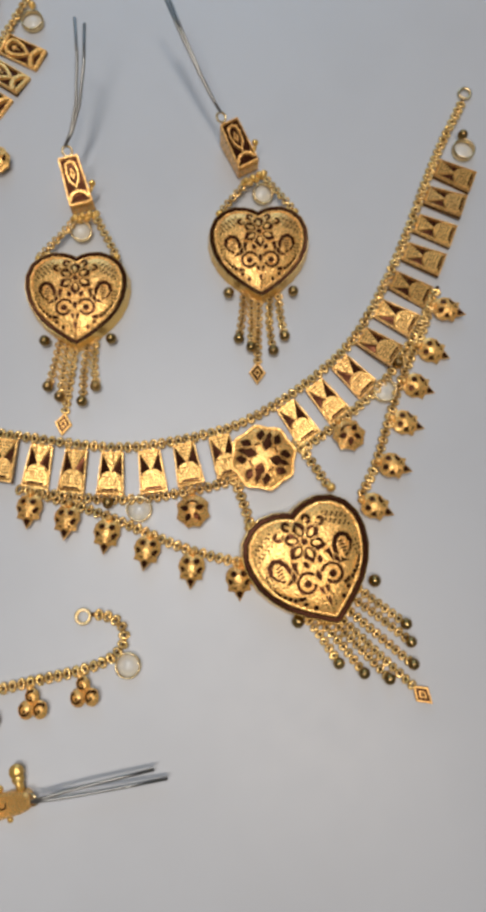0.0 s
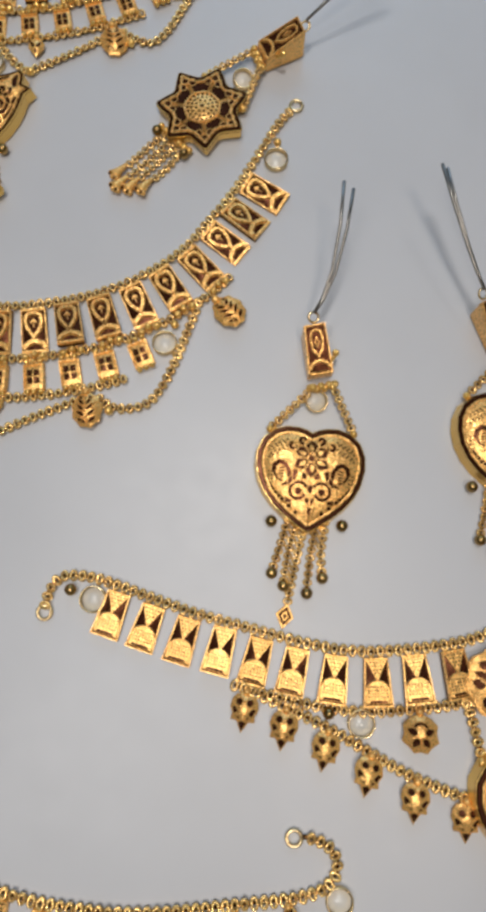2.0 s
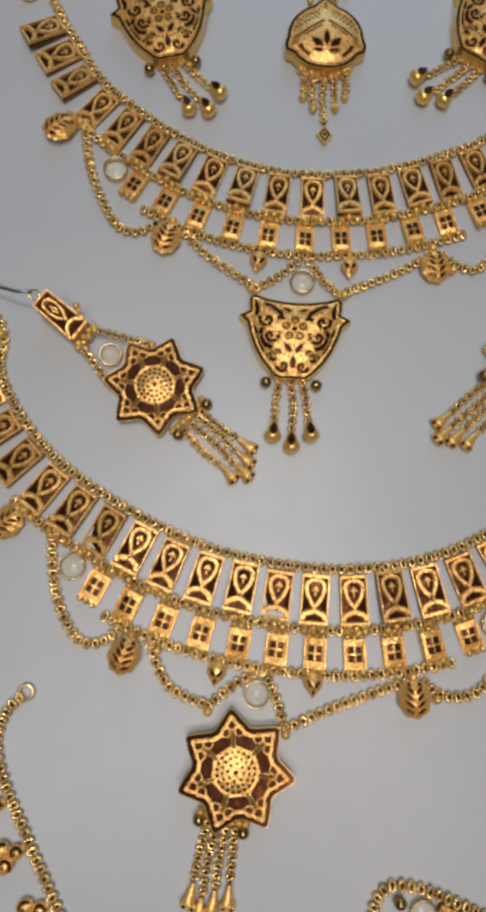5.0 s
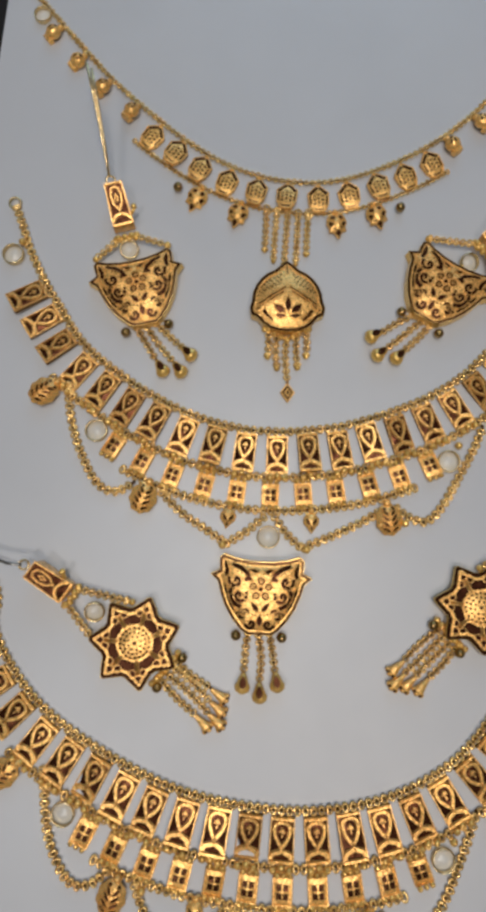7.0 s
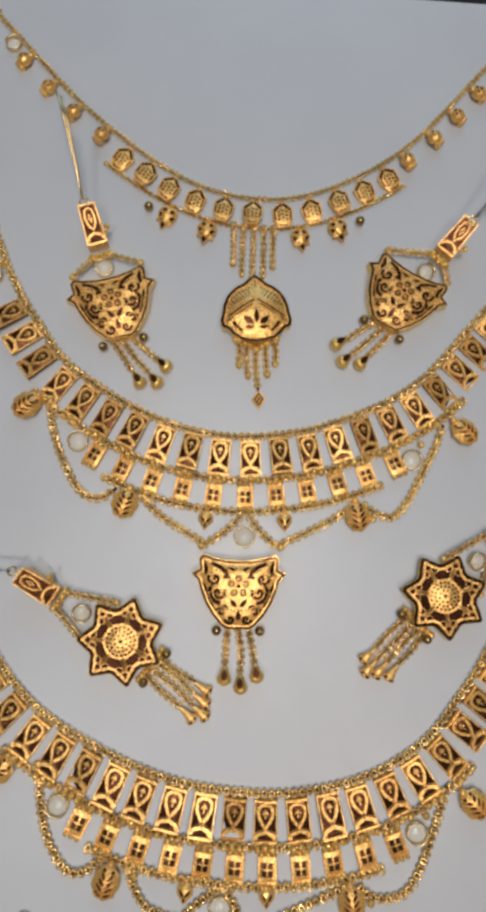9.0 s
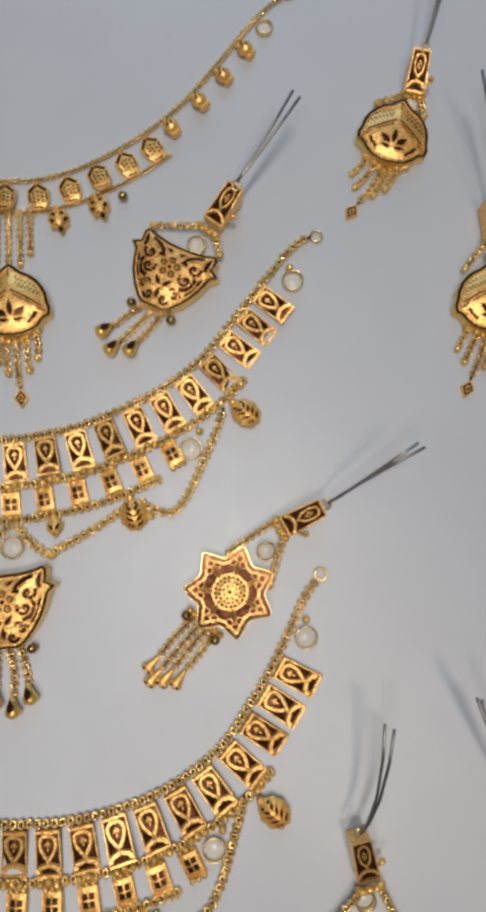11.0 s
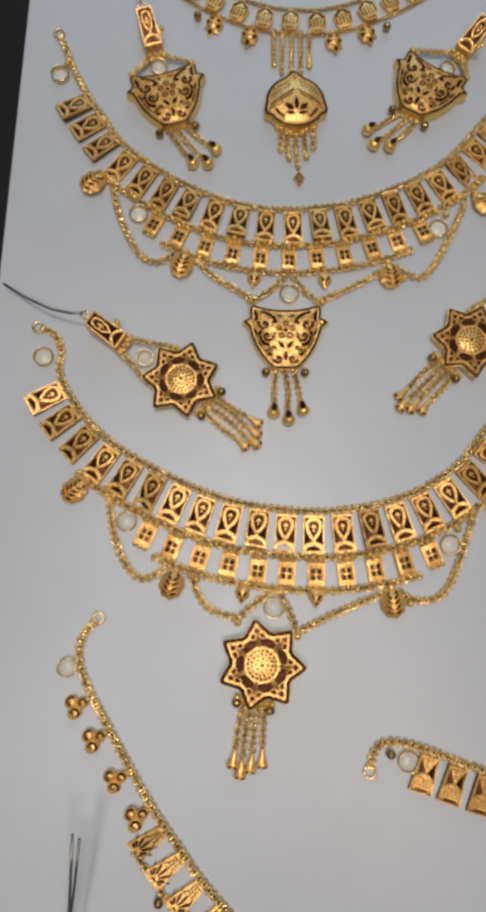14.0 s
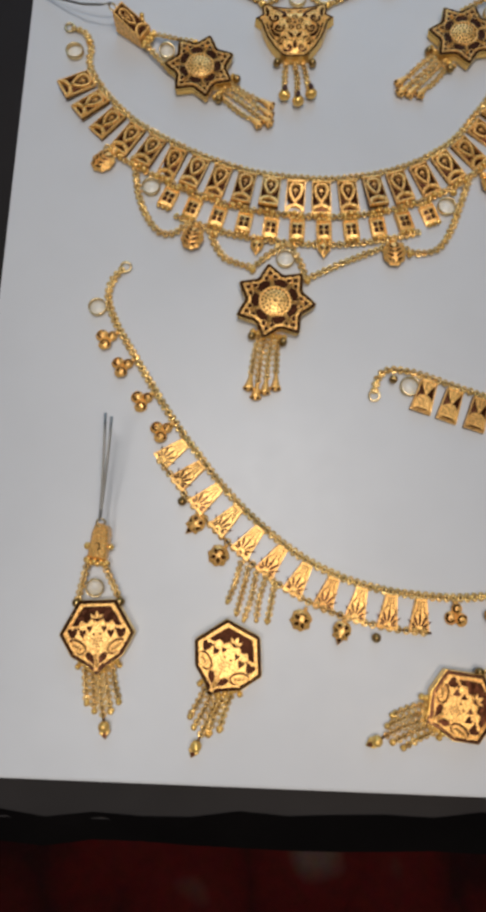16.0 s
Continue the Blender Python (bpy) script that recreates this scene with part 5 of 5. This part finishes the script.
# ---- thin necklace with a domed pendant ----
def thin_necklace():
    ob = thing("necklace", -142, 285, "slim gold necklace of pierced hexagons with a domed fan pendant", "necklace")
    ox, oy = origin(ob)
    top = spline([(-232.4, 335.6), (-222.4, 326.2), (-211.4, 315.8), (-200.5, 305.9), (-188.0, 296.6), (-175.6, 288.6), (-163.6, 282.6), (-152.0, 279.2), (-141.5, 278.3), (-131.1, 279.2), (-120.0, 282.8), (-107.6, 289.6), (-97.4, 297.0), (-88.4, 305.6), (-80.0, 316.0), (-72.6, 326.0), (-65.7, 335.0), (-60.0, 340.8), (-57.4, 342.6)], STEP)
    chain(ob, [tuple(p) for p in top[::8]] + [tuple(top[-1])], 0.85, 0.28, 0.95)
    put("end_loop", ob, -233.2 - ox, 336.4 - oy, 0)
    put("end_loop", ob, -56.0 - ox, 343.6 - oy, 0)
    s0, s1 = near(top, (-181.4, 292.4)), near(top, (-101.2, 294.0))
    gap = (s1 - s0) / 10
    for i in range(11):
        crown(top, s0 + gap * i, "hexlet", ob, 1.0, 6.0, 1.24)
    for i in range(4):
        for s, d in ((near(top, (-190.0, 297.6)), -12.2), (near(top, (-94.6, 299.4)), 11.4)):
            crown(top, s + d * i, "lantern", ob, 0.9, 8.0, 1.05)
    low = [s0 - gap * 0.4, s1 + gap * 0.4]
    chain(ob, side_line(top, *low, 10.2, 16), 0.75, 0.26, 0.9)
    line = spline(side_line(top, *low, 10.2, 24), STEP)
    for q in ((-167.7, 271.2), (-154.8, 268.0), (-126.0, 268.4), (-114.0, 272.4)):
        p, a = on(line, near(line, q))
        hang("owl", ob, p.x, p.y, a, 0.2, 6.0, 0.95)
    for x, y in ((-174.6, 271.6), (-106.3, 273.6)):
        hang("bead_dark", ob, x, y, 0, 0.1)
    for i, (a, b) in enumerate((((-146.8, 268.6), (-145.8, 255.0)), ((-143.6, 268.2), (-142.8, 252.0)), ((-140.2, 268.2), (-139.4, 250.4)), ((-137.0, 268.4), (-136.0, 251.8)), ((-134.0, 268.8), (-133.2, 255.2)))):
        strand(ob, a, b, "" if i == 2 else "bead_small", 0.1, 0.95, 0.32, 0.95)
    for x, y in ((-63.4, 331.2), (-225.4, 324.8)):
        hang("hoop", ob, x, y, 0, 0.0, 2.0, 0.85)
    pendant(ob, "fan", -137.3, 238.9, 7, "", 0, "bead_gold")
    return ob


thin_necklace()
SET_D = "domed fan ear pendants"
earring("fan", (-24.1, 294.0), -16, (-16.0, 318.4), (-17.6, 308.4), (-15.4, 319.0, 10.8), [(-10.0, 348.0, 20.0), (-8.0, 347.0, 19.0)], (-17.6, 306.0), "gold fan earring with a swaying tassel and steel wire prongs", SET_D, sway=-12, side_bead="bead_gold")
earring("fan", (3.2, 241.6), -3, (4.4, 272.0), (5.8, 262.0), (3.8, 273.0, 11.0), [(-3.2, 302.8, 20.0, 0.3), (-1.4, 301.2, 19.0, 0.3)], (5.4, 256.0), "gold fan earring hanging straight with steel wire prongs", SET_D, sway=-12, side_bead="bead_gold")


# ---- palm plate necklace ----
def palm_necklace():
    ob = thing("necklace", -120, -20, "gold chain necklace of pierced palm plates with a hexagon pendant", "necklace")
    ox, oy = origin(ob)
    top = spline([(-187.4, 58.0), (-189.6, 55.0), (-190.8, 51.0), (-190.4, 46.0), (-187.2, 39.0), (-181.4, 30.4), (-173.5, 19.0), (-164.7, 7.0), (-156.3, -2.9), (-146.0, -14.2), (-134.2, -24.3), (-120.8, -33.2), (-107.8, -38.5), (-95.1, -41.2), (-84.3, -42.0), (-74.0, -42.0), (-62.2, -40.6), (-50.0, -38.4), (-39.3, -36.5), (-32.7, -34.6), (-28.8, -31.8), (-27.9, -27.9), (-30.2, -24.8), (-34.0, -23.6), (-36.0, -23.7)], STEP)
    chain(ob, [tuple(p) for p in top[::5]] + [tuple(top[-1])])
    put("end_loop", ob, -186.2 - ox, 59.4 - oy, 0)
    put("end_loop", ob, -37.8 - ox, -23.9 - oy, 0)
    s0, s1 = near(top, (-159.6, 1.2)), near(top, (-83.2, -42.2))
    gap = (s1 - s0) / 10
    for i in range(11):
        crown(top, s0 + gap * i, "palm", ob, 0.9, 6.0, 0.95)
    chain(ob, side_line(top, s0, s1 + gap * 0.4, 11.0, 16), 1.0, 0.34, 1.3)
    for q in ((-185.4, 36.4), (-179.0, 27.0), (-171.8, 16.6), (-164.6, 6.8), (-73.0, -42.0), (-61.7, -40.6), (-50.2, -38.6), (-38.3, -36.4)):
        p, a = beside(top, near(top, q), 1.0)
        hang("butterfly", ob, p.x, p.y, a, 0.1, 8.0, 0.95)
    for x, y in ((-194.0, 44.1), (-27.0, -35.8)):
        hang("hoop", ob, x, y, 0, 0.0, 2.0, 0.95)
    for x, y in ((-159.9, -18.6), (-96.9, -55.6)):
        hang("bead_dark", ob, x, y, 0, 0.1)
    hang("owl", ob, -152.4, -22.6, -42, 0.2, 5.0, 0.85)
    hang("owl", ob, -106.6, -51.0, -14, 0.2, 5.0, 0.85)
    hang("flower", ob, -144.8, -31.6, -36, 0.2, 5.0, 0.8)
    hang("flower", ob, -118.8, -48.6, -20, 0.2, 5.0, 0.8)
    for a, b in (((-139.8, -36.4), (-143.0, -48.4)), ((-137.4, -37.8), (-140.0, -51.8)), ((-134.8, -39.2), (-137.6, -53.6)), ((-131.8, -40.4), (-133.8, -53.4)), ((-129.0, -41.8), (-130.4, -53.6))):
        strand(ob, a, b, "bead_small", 0.6, 0.95, 0.32, 0.95)
    pendant(ob, "hexagon", -141.6, -64.6, -10, "", -6, "bead_gold", -14)
    return ob


palm_necklace()
SET_E = "hexagon ear pendants"
earring("hexagon", (-181.3, -60.6), 6, (-183.0, -27.8), (-184.2, -38.6), (-183.2, -27.4, 9.6), [(-183.4, 4.4, 17.5, 0.2), (-181.4, 3.4, 17.5, 0.2)], (-184.2, -47.0), "gold hexagon earring lying upright with two steel prongs", SET_E, sway=3, side_bead="bead_gold", cap="plain_cap")
earring("hexagon", (-71.2, -73.2), -64, (-49.0, -63.6), (-58.4, -66.0), (-48.6, -63.8, 4.0), [(-21.0, -58.8, 2.5, -0.3), (-18.0, -61.0, 2.0, 0.3)], (-62.0, -68.4), "gold hexagon earring lying on its side with two steel prongs", SET_E, side_bead="bead_gold", cap_z=-4.0, cap="paddle_cap")
